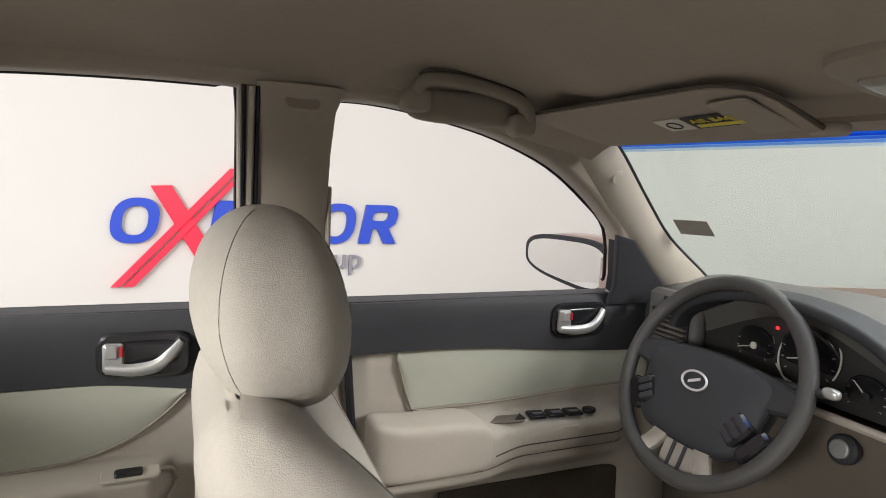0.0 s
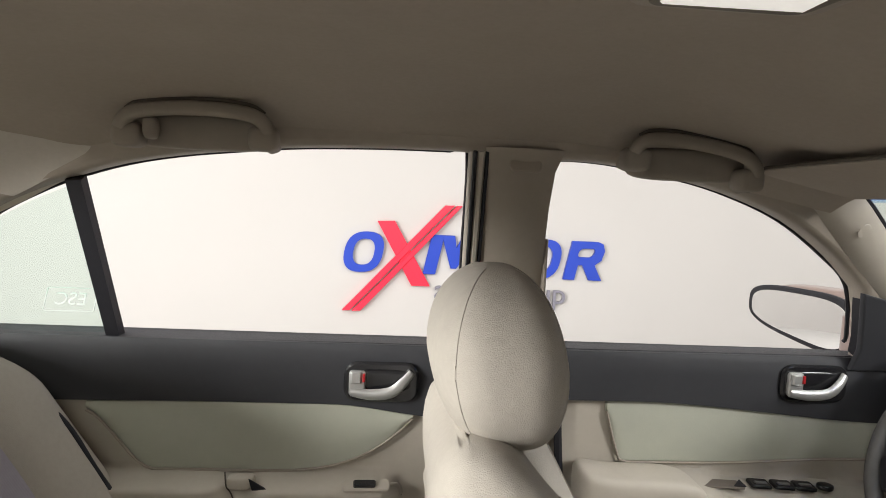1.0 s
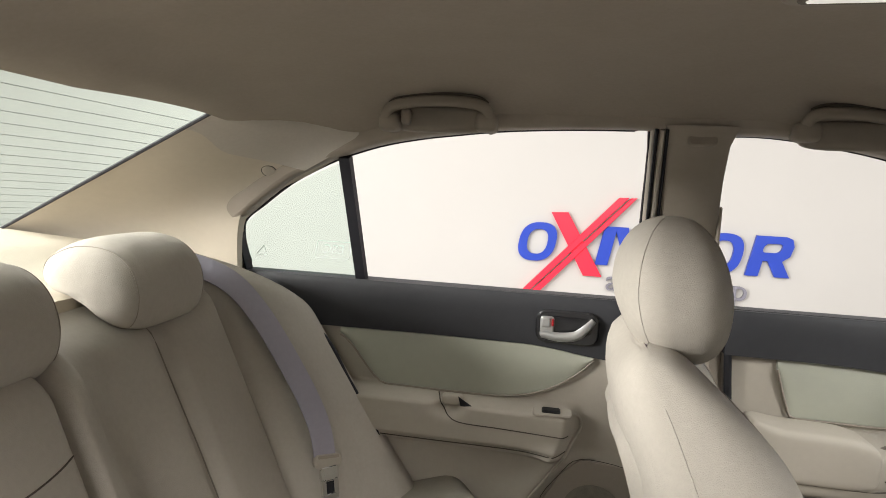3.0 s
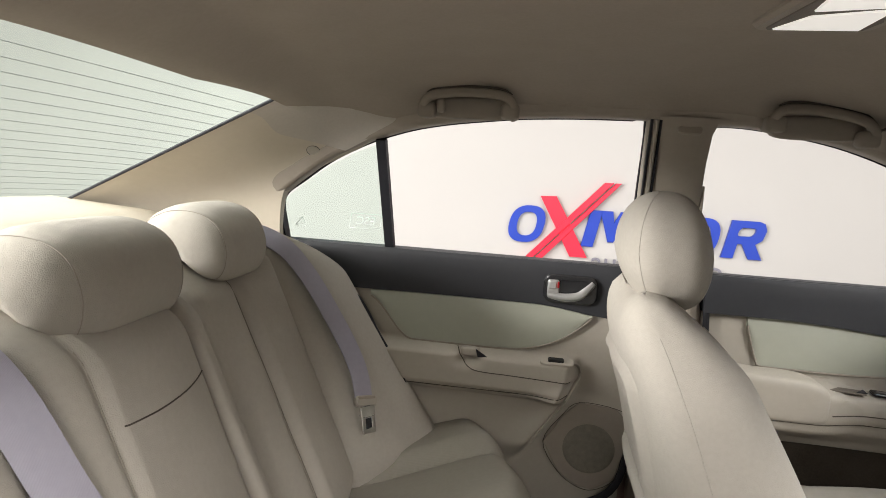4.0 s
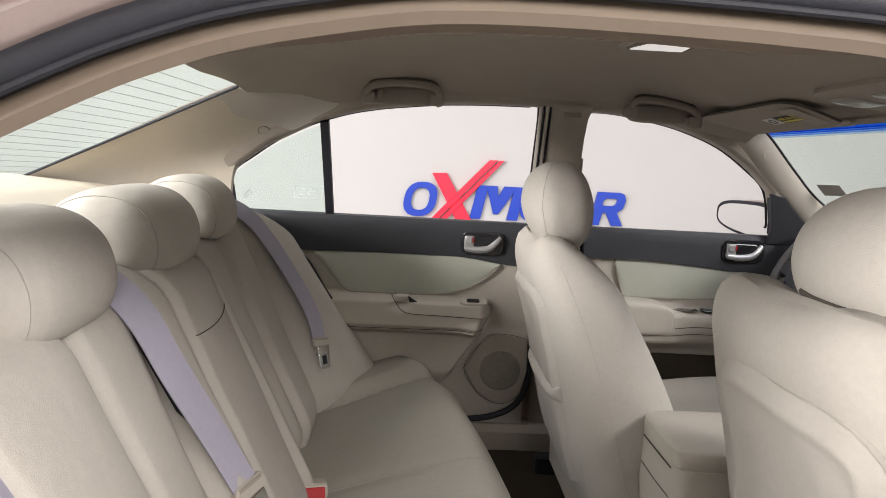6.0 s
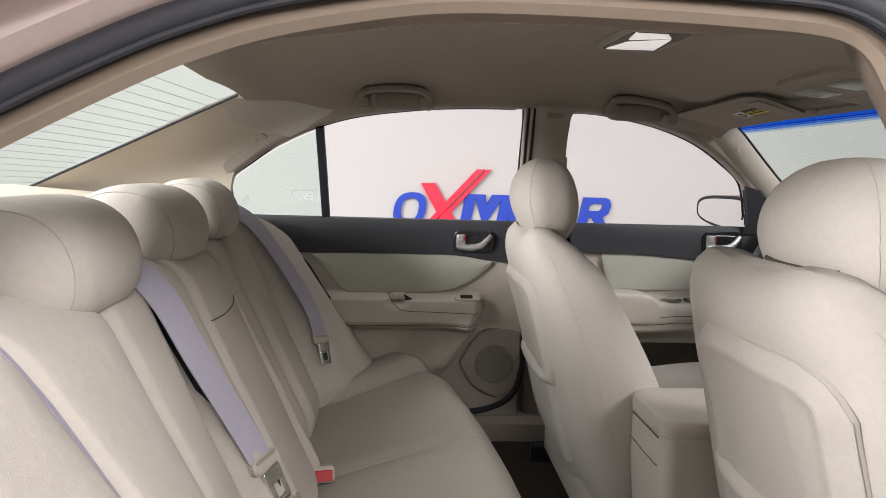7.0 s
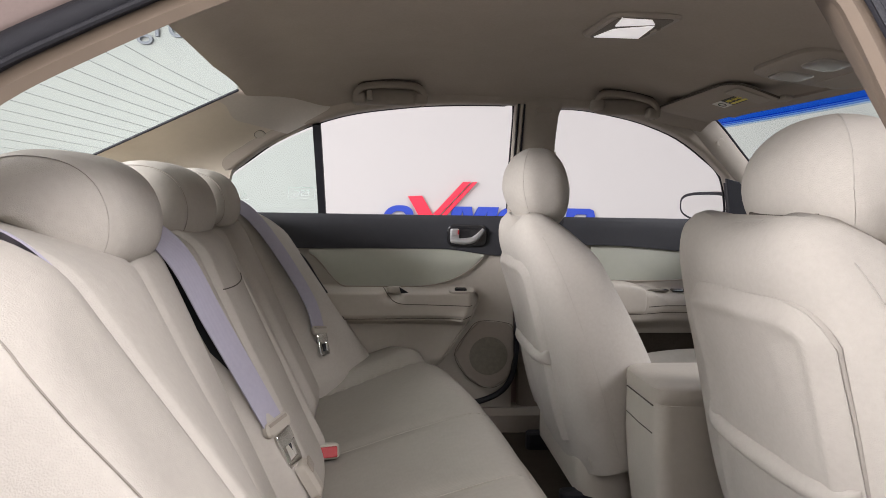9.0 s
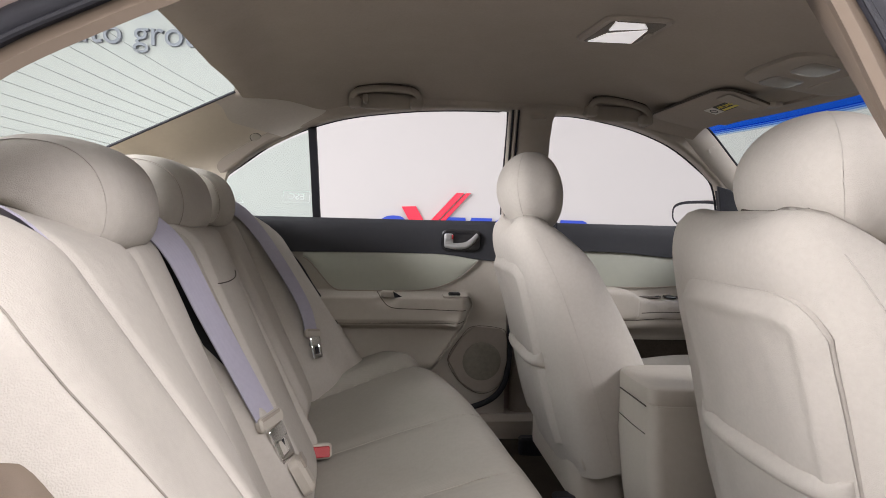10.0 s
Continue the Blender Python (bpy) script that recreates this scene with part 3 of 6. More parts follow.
part("windscreen_tag", sheet(4, 4, lambda u, v: screen(0.973 - 0.047 * u, 0.505 + 0.105 * v) + Vector((-0.003, 0, -0.003)), (0.001, 0, 0.001)), TAGGREY, ws, "small grey tag on the glass")
fp = []
for z, xs, xw in ((1.345, 0.68, 0.57), (1.31, 0.755, 0.64), (1.207, 0.882, 0.768), (1.128, 0.985, 0.872), (1.045, 1.13, 0.975), (0.99, 1.22, 1.05)):
    y = side_y(z) - 0.008
    fp.append([(xs, y + 0.015, z), (xs - 0.005, y - 0.008, z), ((xs + xw) / 2, y - 0.022, z), (xw + 0.006, y - 0.006, z), (xw, y + 0.012, z)])
rows = [smooth_line([r[i] for r in fp], 4) for i in range(5)]
part("front_pillar_trim", loft([[rows[i][j] for i in range(5)] for j in range(len(rows[0]))]), BEIGE, body, "beige front pillar trim", sharp=75)
part("windscreen_seal", tube([(r[0][0] + 0.004, r[0][1] - 0.016, r[0][2]) for r in fp], 0.004, 6, 4), BLACK, body)
part("pillar_cap", moved(pillow((0, 0, 0), 0.013, 0.013, 0.0015, 0.5, 1.0, 20, 10), pose(0.775, side_y(1.250) - 0.026, 1.250, 115, 0, 10)), BEIGE, body)
part("headliner_header", sheet(4, 30, lambda u, v: Vector((0.70 + 0.05 * (1 - (2 * v - 1) ** 2) * 1.3 + 0.05 * u, CY + (v * 2 - 1) * 0.50, roof_z(0.72, CY + (v * 2 - 1) * 0.50) - 0.03 * (1 - 0.7 * abs(v * 2 - 1) ** 3) - 0.006 * u)), (0, 0, 0.02)), HEADCLOTH, body)

# floor pan, carpet and sills
part("floor_pan", boxed(-0.5, 1.5, -0.80 + CY, 0.78 + CY, 0.0, 0.235, 0.03), BLACK, body, "black underside of the cabin")
solo("floor_carpet", sheet(40, 40, lambda u, v: Vector((-0.45 + 1.75 * u, CY - 0.745 + 1.49 * v, 0.255 + 0.10 * bump_at(CY - 0.745 + 1.49 * v, CY + 0.02, 0.14) + 0.004 * noise.noise(Vector((u * 30, v * 30, 0))))), (0, 0, -0.03)), CARPET, "dark brown cabin carpet with a centre hump", "carpet", kind="structure")
part("door_sill", boxed(-0.35, 1.2, 0.70, 0.80, 0.10, 0.335, 0.02), BEIGE_DARK, body)
# painted outer skin, closed round the cabin
MID = -0.075


def ruled(edge_a, edge_b, bulge=(0, 0, 0), back=(0, 0.0, -0.02)):
    """A skin between two lines of equal count, bulged in its middle."""
    A, B = smooth_line(edge_a, 6), smooth_line(edge_b, 6)

    def at(u, v):
        i = v * (len(A) - 1)
        k = min(int(i), len(A) - 2)
        return A[k].lerp(A[k + 1], i - k).lerp(B[k].lerp(B[k + 1], i - k), u) + Vector(bulge) * math.sin(math.pi * u)
    return sheet(12, len(A) - 1, at, back)


part("bonnet", sheet(24, 20, lambda u, v: Vector((1.16 + 1.15 * u - 0.06 * (2 * v - 1) ** 2, MID + (v * 2 - 1) * (0.84 - 0.10 * u * u), 0.945 - 0.05 * u - 0.14 * u ** 3 - 0.05 * abs(2 * v - 1) ** 3)), (0, 0, -0.03)), PAINT, body, "bronze painted bonnet")
part("nose_panel", sheet(10, 20, lambda u, v: Vector((2.28 + 0.10 * math.sin(math.pi * (0.2 + 0.6 * u)) - 0.20 * (2 * v - 1) ** 4, MID + (v * 2 - 1) * 0.80, 0.76 - 0.48 * u)), (-0.03, 0, 0)), PAINT, body, "bronze painted nose panel")
part("tail_panel", sheet(10, 20, lambda u, v: Vector((-2.08 - 0.06 * math.sin(math.pi * u) + 0.16 * (2 * v - 1) ** 4, MID + (v * 2 - 1) * 0.80, 0.98 - 0.70 * u)), (0.03, 0, 0)), PAINT, body, "bronze painted tail panel")
part("boot_lid", sheet(16, 20, lambda u, v: Vector((-1.38 - 0.72 * u - 0.05 * (1 - (2 * v - 1) ** 2) * (1 - u), MID + (v * 2 - 1) * (0.80 - 0.03 * u), 1.035 - 0.05 * u * u - 0.05 * abs(2 * v - 1) ** 3)), (0, 0, -0.03)), PAINT, body, "bronze painted boot lid")
part("roof_skin", sheet(24, 24, lambda u, v: Vector((-0.70 + 1.52 * u, MID + (2 * v - 1) * 0.635, roof_z(-0.70 + 1.45 * u, CY + (2 * v - 1) * 0.58) + 0.045)), (0, 0, 0.01)), PAINT, body, "bronze painted roof")
part("outer_side", sheet(36, 10, lambda u, v: Vector((-1.95 + 4.2 * u, 0.848 + 0.02 * math.sin(math.pi * v) - 0.16 * step(0.78, 1.0, u) - 0.10 * step(0.22, 0.0, u), 0.28 + 0.70 * v)), (0, 0.02, 0)), PAINT, body, "bronze painted body side")
far_a = [(-0.70, 0.545, 1.372), (-0.95, 0.615, 1.272), (-1.20, 0.680, 1.160), (-1.42, 0.735, 1.030)]
far_b = [(-0.42, 0.598, 1.385), (-0.66, 0.665, 1.275), (-0.86, 0.735, 1.130), (-1.02, 0.800, 0.985)]
part("rear_quarter_skin", ruled(far_a, far_b, (0.0, 0.02, 0.01), (0, 0.008, 0.006)), PAINT, body, "bronze painted rear roof pillar")
near_a = [(x, 2 * MID - y, z) for x, y, z in far_a]
near_b = [(-0.40, -0.745, 1.385), (-0.64, -0.800, 1.255), (-0.79, -0.860, 1.110), (-0.83, -0.935, 0.960)]
part("rear_quarter_skin", ruled(near_a, near_b, (0.0, -0.02, 0.01), (0, -0.008, 0.006)), PAINT, body, "bronze painted rear roof pillar")


# open doorway on the near side
def right_y(z):
    return -0.69 + 0.47 * (z - 1.28) if z > 0.80 else -0.916


arch = [(0.245, 0.34), (0.236, 0.70), (0.214, 0.95), (0.200, 1.068), (0.188, 1.159), (0.180, 1.213), (0.170, 1.250), (0.140, 1.266), (0.06, 1.272), (-0.05, 1.275), (-0.158, 1.275), (-0.231, 1.270), (-0.305, 1.256), (-0.36, 1.242), (-0.402, 1.226), (-0.448, 1.204), (-0.525, 1.158), (-0.590, 1.113), (-0.628, 1.065), (-0.640, 1.0), (-0.617, 0.93), (-0.572, 0.885), (-0.524, 0.851), (-0.496, 0.825), (-0.46, 0.76), (-0.435, 0.65), (-0.425, 0.34)]


def doorway(grow, out, rear=0.0):
    """The doorway's outline, widened by grow (and by rear more at its back) and set outward by out."""
    n = len(arch)
    res = []
    for i, (x, z) in enumerate(arch):
        x0, z0 = arch[max(i - 1, 0)]
        x1, z1 = arch[min(i + 1, n - 1)]
        tx, tz = x1 - x0, z1 - z0
        q = math.hypot(tx, tz)
        g = grow + rear * (step(-0.28, -0.46, x) * step(0.80, 1.0, z) + step(0.10, 0.16, x))
        x2, z2 = x + tz / q * g, z - tx / q * g
        res.append((x2, right_y(z2) - out, z2))
    return smooth_line(res, 5)


def lip(p, t):
    return Vector((0, -0.9, 0.42)) if p.z > 0.80 else Vector((0, -1, 0))


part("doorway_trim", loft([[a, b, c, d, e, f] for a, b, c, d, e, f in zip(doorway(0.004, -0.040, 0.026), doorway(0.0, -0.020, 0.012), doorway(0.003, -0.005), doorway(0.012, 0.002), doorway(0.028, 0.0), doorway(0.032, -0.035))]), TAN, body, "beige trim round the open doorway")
part("doorway_seal", sweep(doorway(0.041, 0.004), circle(0.0150, 12, 0.0135), lip), BLACK, body, "thick black rubber doorway seal")
part("seal_lip", sweep(doorway(0.028, 0.010), circle(0.0035, 8), lip), BLACK, body, "thin raised lip of the rubber seal")
part("doorway_frame", loft([[a, b, c, d, e] for a, b, c, d, e in zip(doorway(0.052, -0.02), doorway(0.056, 0.006), doorway(0.075, 0.026), doorway(0.15, 0.042), doorway(0.18, -0.03))]), PAINT, body, "bronze painted doorway frame")
head = [p for p in doorway(0.003, -0.038, 0.026) if p.z > 1.09]


def header(u, v):
    """Cloth-covered rail between the doorway trim and the headliner."""
    i = u * (len(head) - 1)
    k = min(int(i), len(head) - 2)
    a = head[k].lerp(head[k + 1], i - k)
    b = Vector((a.x * 1.06, -0.612, roof_z(a.x, -0.60) + 0.004 - 0.02 * step(-0.40, -0.62, a.x)))
    return a.lerp(b, v) + Vector((0, 0.010, -0.006)) * math.sin(math.pi * v)


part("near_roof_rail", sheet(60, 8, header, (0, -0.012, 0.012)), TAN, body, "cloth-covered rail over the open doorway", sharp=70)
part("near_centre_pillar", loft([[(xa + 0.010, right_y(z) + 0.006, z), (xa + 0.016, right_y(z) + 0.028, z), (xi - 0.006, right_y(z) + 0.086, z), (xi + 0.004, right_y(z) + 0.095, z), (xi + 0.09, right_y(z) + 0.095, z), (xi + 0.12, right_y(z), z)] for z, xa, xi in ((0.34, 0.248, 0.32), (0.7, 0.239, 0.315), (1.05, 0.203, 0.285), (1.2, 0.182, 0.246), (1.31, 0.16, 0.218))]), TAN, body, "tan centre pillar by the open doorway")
part("near_sill", boxed(-0.50, 0.3, -0.96, -0.80, 0.12, 0.335, 0.015), BEIGE_DARK, body)
# closed front door and front pillar of the near side, and rear flank
part("near_front_side", sheet(16, 10, lambda u, v: Vector((0.25 + 1.0 * u, -0.90, 0.30 + 0.70 * v)), (0, -0.05, 0)), BEIGE_DARK, body, "closed near front door")
part("near_front_wing", sheet(16, 10, lambda u, v: Vector((1.25 + 1.0 * u, -0.93 + 0.12 * u * u, 0.28 + 0.68 * v)), (0, -0.02, 0)), PAINT, body, "bronze painted front wing")
part("near_rear_pillar", sheet(14, 16, lambda u, v: Vector((rear_pillar(u, v).x, 2 * MID - rear_pillar(u, v).y, rear_pillar(u, v).z)), (-0.02, -0.03, 0.02)), IVORY, body, "ivory moulded near rear pillar trim")
part("near_front_pillar", loft([[Vector((p[0], 2 * MID - p[1], p[2])) for p in r] for r in fp]), BEIGE, body, "beige near front pillar trim")
part("near_flank", sheet(16, 10, lambda u, v: Vector((-0.60 - 1.40 * u, -0.955 + 0.10 * u * u, 0.28 + 0.69 * v)), (0, 0.02, 0)), PAINT, body, "bronze painted rear flank")


# ---- doors on the far side ----
def band_y(x, z):
    """Inner face of the dark upper door band, rounding over to the window sill."""
    return 0.727 + 0.030 * (max(0.0, z - 0.955) / 0.07) ** 2 * 0.5 + 0.018 * step(0.99, 1.02, z) + 0.01 * step(0.3, 0.9, x)


def door_band(x0, x1, low, mat, root, name="door_band"):
    part(name, sheet(40, 14, lambda u, v: Vector((x0 + (x1 - x0) * u, band_y(x0 + (x1 - x0) * u, low(x0 + (x1 - x0) * u) + (0.996 - low(x0 + (x1 - x0) * u)) * v), low(x0 + (x1 - x0) * u) + (0.996 - low(x0 + (x1 - x0) * u)) * v)), (0, 0.06, 0)), mat, root, "charcoal upper door band")


def lever(root, x, z, y):
    """Recessed release: black cup, silver pull and lock button."""
    cup = part("handle_cup", moved(slab(rounded(0.136, 0.074, 0.024), 0.008, 0.004), pose(x + 0.002, y + 0.001, z, 90, 0, 0)), GLOSSBLACK, root, "black handle surround")
    part("cup_recess", moved(pillow((0, 0, 0), 0.050, 0.021, 0.004, 0.4, 0.5, 28, 10), pose(x + 0.005, y - 0.006, z + 0.004, 90, 0, 0)), GLOSSBLACK, root, "dark recess behind the pull")
    path = smooth_line([(x - 0.052, y - 0.012, z - 0.016), (x - 0.015, y - 0.018, z - 0.019), (x + 0.02, y - 0.022, z - 0.013), (x + 0.042, y - 0.020, z + 0.005), (x + 0.057, y - 0.012, z + 0.022)], 5)
    n = len(path)
    rings = []
    for i, p in enumerate(path):
        t = (path[min(i + 1, n - 1)] - path[max(i - 1, 0)]).normalized()
        s = t.cross(Vector((0, 1, 0))).normalized()
        w = 0.0085 + 0.0035 * math.sin(math.pi * i / n) - 0.003 * i / n
        rings.append([p + s * w * math.cos(a) + Vector((0, 1, 0)) * 0.006 * math.sin(a) for a in [2 * math.pi * k / 10 for k in range(10)]])
    part("pull", loft(rings), SILVER, root, "satin silver pull lever")
    part("lock_base", moved(slab(rounded(0.030, 0.046, 0.006), 0.012, 0.003), pose(x - 0.041, y - 0.004, z - 0.0, 90, 0, 0)), SILVER, root, "silver lock surround")
    part("lock_button", moved(slab(rounded(0.020, 0.022, 0.004), 0.014, 0.003), pose(x - 0.043, y - 0.008, z + 0.011, 90, 0, 0)), SILVER, root, "silver lock button")
    part("lock_mark", boxed(x - 0.0315, x - 0.0265, y - 0.0205, y - 0.012, z + 0.004, z + 0.019, 0.001), RED, root, "red lock mark")


def rear_door():

    def low(x):
        return 0.884 - 0.022 * step(-0.12, 0.10, x) - 0.004 * step(-0.3, -0.7, x)

    def panel(x, z):
        y = 0.742 - 0.008 * math.sin(math.pi * min(1, max(0, (z - 0.35) / 0.55)))
        # armrest shelf: stands out towards the cabin, fading to the front
        top = 0.748
        arm = step(0.626, 0.650, z) * step(top + 0.012, top - 0.012, z) * step(0.018 + 0.5 * min(0.0, z - 0.70), -0.022 + 0.5 * min(0.0, z - 0.70), x) * step(-0.80, -0.6, x)
        y -= 0.050 * arm
        # padded upper half of the armrest over a lower step
        y -= 0.010 * step(0.655, 0.665, z) * arm
        # pull recess in the shelf
        y += 0.028 * bump_at(x, -0.275, 0.03) * bump_at(z, 0.735, 0.018)
        # lower bulge round the loudspeaker
        xr = 0.018 + 0.665 * min(0.0, z - 0.70)
        d = x - xr
        y -= 0.034 * (math.exp(-(d / 0.060) ** 2) if d < 0 else step(0.014, 0.0, d)) * step(0.45, 0.52, z) * step(0.69, 0.645, z)
        y -= 0.010 * step(0.0, 0.02, d) * step(0.66, 0.62, z)
        return y

    root = part("door", sheet(170, 120, lambda u, v: Vector((-0.80 + 0.94 * u, panel(-0.80 + 0.94 * u, 0.335 + (low(-0.80 + 0.94 * u) - 0.335) * v), 0.335 + (low(-0.80 + 0.94 * u) - 0.335) * v)), (0, 0.05, 0)), BEIGE, body, "closed rear door, beige moulded lower panel", sharp=60)
    door_band(-0.83, 0.145, low, CHARCOAL, root)

    def bottom(x):
        q = (x + 0.26) / 0.30
        return 0.757 + 0.11 * max(0, q) ** 3.2 + 0.11 * step(-0.43, -0.56, x)

    part("door_insert", sheet(50, 14, lambda u, v: Vector((-0.55 + 0.585 * u, 0.7295 - 0.004 * math.sin(math.pi * v), min(low(-0.55 + 0.585 * u) - 0.002, bottom(-0.55 + 0.585 * u)) * (1 - v) + (low(-0.55 + 0.585 * u) - 0.002) * v)), (0, 0.012, 0)), INSERT, root, "pale green-beige padded insert", sharp=60)
    part("insert_piping", sweep([(x, 0.727, min(low(x) - 0.002, bottom(x)) - 0.002) for x in [-0.55 + 0.585 * i / 40 for i in range(41)]], circle(0.0022, 6)), BEIGE_DARK, root)
    lever(root, -0.028, 0.930, 0.722)
    # armrest seam and window switch
    for line in ([(-0.68, 0.652), (-0.42, 0.652), (-0.2, 0.654), (-0.05, 0.656), (-0.012, 0.659)], [(-0.304, 0.752), (-0.297, 0.744), (-0.286, 0.728), (-0.270, 0.713), (-0.240, 0.704), (-0.157, 0.702), (-0.06, 0.699), (-0.008, 0.697)]):
        part("armrest_seam", sweep([(p.x, panel(p.x, p.y) - 0.0008, p.y) for p in smooth_line([(x, z, 0) for x, z in line], 6)], circle(0.0013, 5)), GAP_SHADE, root)
    part("armrest_edge", sweep([(q.x, panel(q.x - 0.006, q.y) + 0.002, q.y) for q in smooth_line([(-0.03, 0.748, 0), (0.004, 0.741, 0), (0.018, 0.719, 0), (0.016, 0.697, 0), (-0.002, 0.668, 0), (-0.028, 0.623, 0), (-0.066, 0.566, 0), (-0.095, 0.522, 0)], 6)], circle(0.0035, 8)), BEIGE, root, "raised front edge of the armrest")
    part("switch_bezel", moved(slab(rounded(0.085, 0.028, 0.008), 0.006, 0.002), pose(-0.045, 0.690, 0.745, 18, 0, 2)), BEIGE, root, "beige window switch bezel")
    part("switch", moved(slab(rounded(0.040, 0.016, 0.004), 0.009, 0.003), pose(-0.048, 0.688, 0.748, 18, 0, 2)), GLOSSBLACK, root, "black window switch")
    part("pull_lip", pillow((-0.268, 0.699, 0.748), 0.024, 0.014, 0.012, 0.5, 0.5, 28, 14), BEIGE, root, "moulded lip of the door pull")
    part("pull_slot", moved(slab([(-0.012, 0.010), (0.022, -0.010), (-0.006, -0.011)], 0.003, 0.0005), pose(-0.240, 0.6865, 0.749, 90, 0, 0)), BLACK, root, "dark slot of the door pull")
    # loudspeaker grille
    sp = [(-0.062, 0.525), (-0.020, 0.60), (0.022, 0.640), (0.115, 0.634), (0.138, 0.61), (0.142, 0.52), (0.125, 0.445), (0.075, 0.41), (0.03, 0.415), (-0.02, 0.45)]
    part("speaker_frame", moved(slab([(a, b) for a, b in reversed(sp)], 0.004, 0.002), Matrix(((1, 0, 0, 0), (0, 0, -1, 0.716), (0, 1, 0, 0), (0, 0, 0, 1)))), BEIGE_DARK, root, "taupe loudspeaker cover")
    part("speaker_edge", sweep(smooth_line([(a, 0.7125, b) for a, b in sp], 4, True), circle(0.0008, 5), (0, 1, 0), True), GAP_SHADE, root, "dark joint round the loudspeaker cover")
    part("speaker_grille", moved(pillow((0, 0, 0), 0.066, 0.066, 0.0015, 0.5, 1.0, 36, 8), pose(0.055, 0.7118, 0.520, 90, 0, 0)), GRILLE, root, "round perforated loudspeaker grille")
    part("door_edge_seal", tube([(0.150, 0.728, 0.99), (0.153, 0.724, 0.80), (0.152, 0.720, 0.56), (0.130, 0.716, 0.43), (0.05, 0.716, 0.368), (-0.10, 0.722, 0.345), (-0.4, 0.73, 0.34)], 0.0105, 8), BLACK, root, "black rubber edge of the door")
    part("door_gap_seal", tube([(-0.700, 0.690, 0.945), (-0.628, 0.695, 0.905), (-0.562, 0.688, 0.851), (-0.511, 0.685, 0.771), (-0.453, 0.680, 0.687), (-0.407, 0.680, 0.593), (-0.368, 0.682, 0.50)], 0.0045, 8), BLACK, root, "black seal behind the rear bolster")
    part("sill_strip", sweep([(-0.83, 0.745, 0.990), (0.145, 0.743, 0.993)], circle(0.005, 6)), BLACK, root)


rear_door()


def front_door():
    x0, x1 = 0.300, 1.16

    def low(x):
        return 0.902 - 0.036 * step(0.45, 1.0, x)

    def panel(x, z):
        y = 0.752 - 0.008 * math.sin(math.pi * min(1, max(0, (z - 0.35) / 0.55)))
        top = 0.755 - 0.02 * step(0.56, 0.70, x)
        arm = step(0.60, 0.66, z) * step(top + 0.012, top - 0.010, z) * step(0.33, 0.36, x) * step(1.0, 0.9, x)
        y -= (0.085 - 0.035 * step(0.55, 0.68, x)) * arm
        y -= 0.008 * step(0.672, 0.682, z) * arm
        y += 0.035 * step(0.60, 0.57, z) * step(0.42, 0.48, x) * step(0.46, 0.50, z) * step(1.0, 0.9, x)
        return y

    root = part("door", sheet(88, 64, lambda u, v: Vector((x0 + (x1 - x0) * u, panel(x0 + (x1 - x0) * u, 0.335 + (low(x0 + (x1 - x0) * u) - 0.335) * v), 0.335 + (low(x0 + (x1 - x0) * u) - 0.335) * v)), (0, 0.05, 0)), BEIGE, body, "closed front door, beige moulded lower panel", sharp=60)
    door_band(x0, x1, low, CHARCOAL, root)

    def bottom(x):
        return 0.780 + 0.012 * step(0.6, 0.9, x) + 0.12 * step(0.445, 0.395, x)

    xa, xb = 0.408, 1.02
    part("door_insert", sheet(50, 12, lambda u, v: Vector((xa + (xb - xa) * u, 0.7425 - 0.003 * math.sin(math.pi * v), min(low(xa + (xb - xa) * u) - 0.002, bottom(xa + (xb - xa) * u)) * (1 - v) + (low(xa + (xb - xa) * u) - 0.002) * v)), (0, 0.012, 0)), INSERT, root, "pale green-beige padded insert", sharp=60)
    part("insert_piping", sweep([(x, 0.739, min(low(x) - 0.002, bottom(x)) - 0.002) for x in [xa + (xb - xa) * i / 40 for i in range(41)]], circle(0.0022, 6)), BEIGE_DARK, root)
    lever(root, 0.812, 0.945, 0.734)
    part("armrest_pad", pillow((0.462, 0.692, 0.728), 0.122, 0.050, 0.054, 0.32, 0.38, 48, 24, bend=lambda p: (p.x, p.y, p.z - 0.02 * (p.x / 0.122) ** 3 * (1 if p.z > 0 else 0))), BEIGE, root, "padded beige armrest")
    for z, xa2, off in ((0.676, 0.345, 0.0), (0.700, 0.59, 0.0)):
        part("armrest_seam", sweep([(xa2 + (0.93 - xa2) * i / 30, panel(xa2 + (0.93 - xa2) * i / 30, z) - 0.001, z) for i in range(31)], circle(0.0014, 5)), GAP_SHADE, root)
    part("armrest_shelf", sheet(30, 10, lambda u, v: Vector((0.57 + 0.39 * u, 0.742 - 0.062 * v * (1 - 0.35 * u), 0.752 - 0.006 * v - 0.012 * u - 0.012 * v ** 4)), (0, 0, -0.03)), BEIGE, root, "beige switch shelf", sharp=60)
    part("pull_well", moved(slab(rounded(0.105, 0.034, 0.008), 0.003, 0.001), pose(0.622, 0.712, 0.7485, 0, 1, -4)), DASHTAUPE, root, "dark recessed door pull")
    part("pull_slot", moved(slab([(0.0, -0.014), (0.024, -0.014), (0.024, 0.016)], 0.0015, 0.0004), pose(0.652, 0.712, 0.7515, 0, 1, -4)), BLACK, root, "dark end of the pull recess")
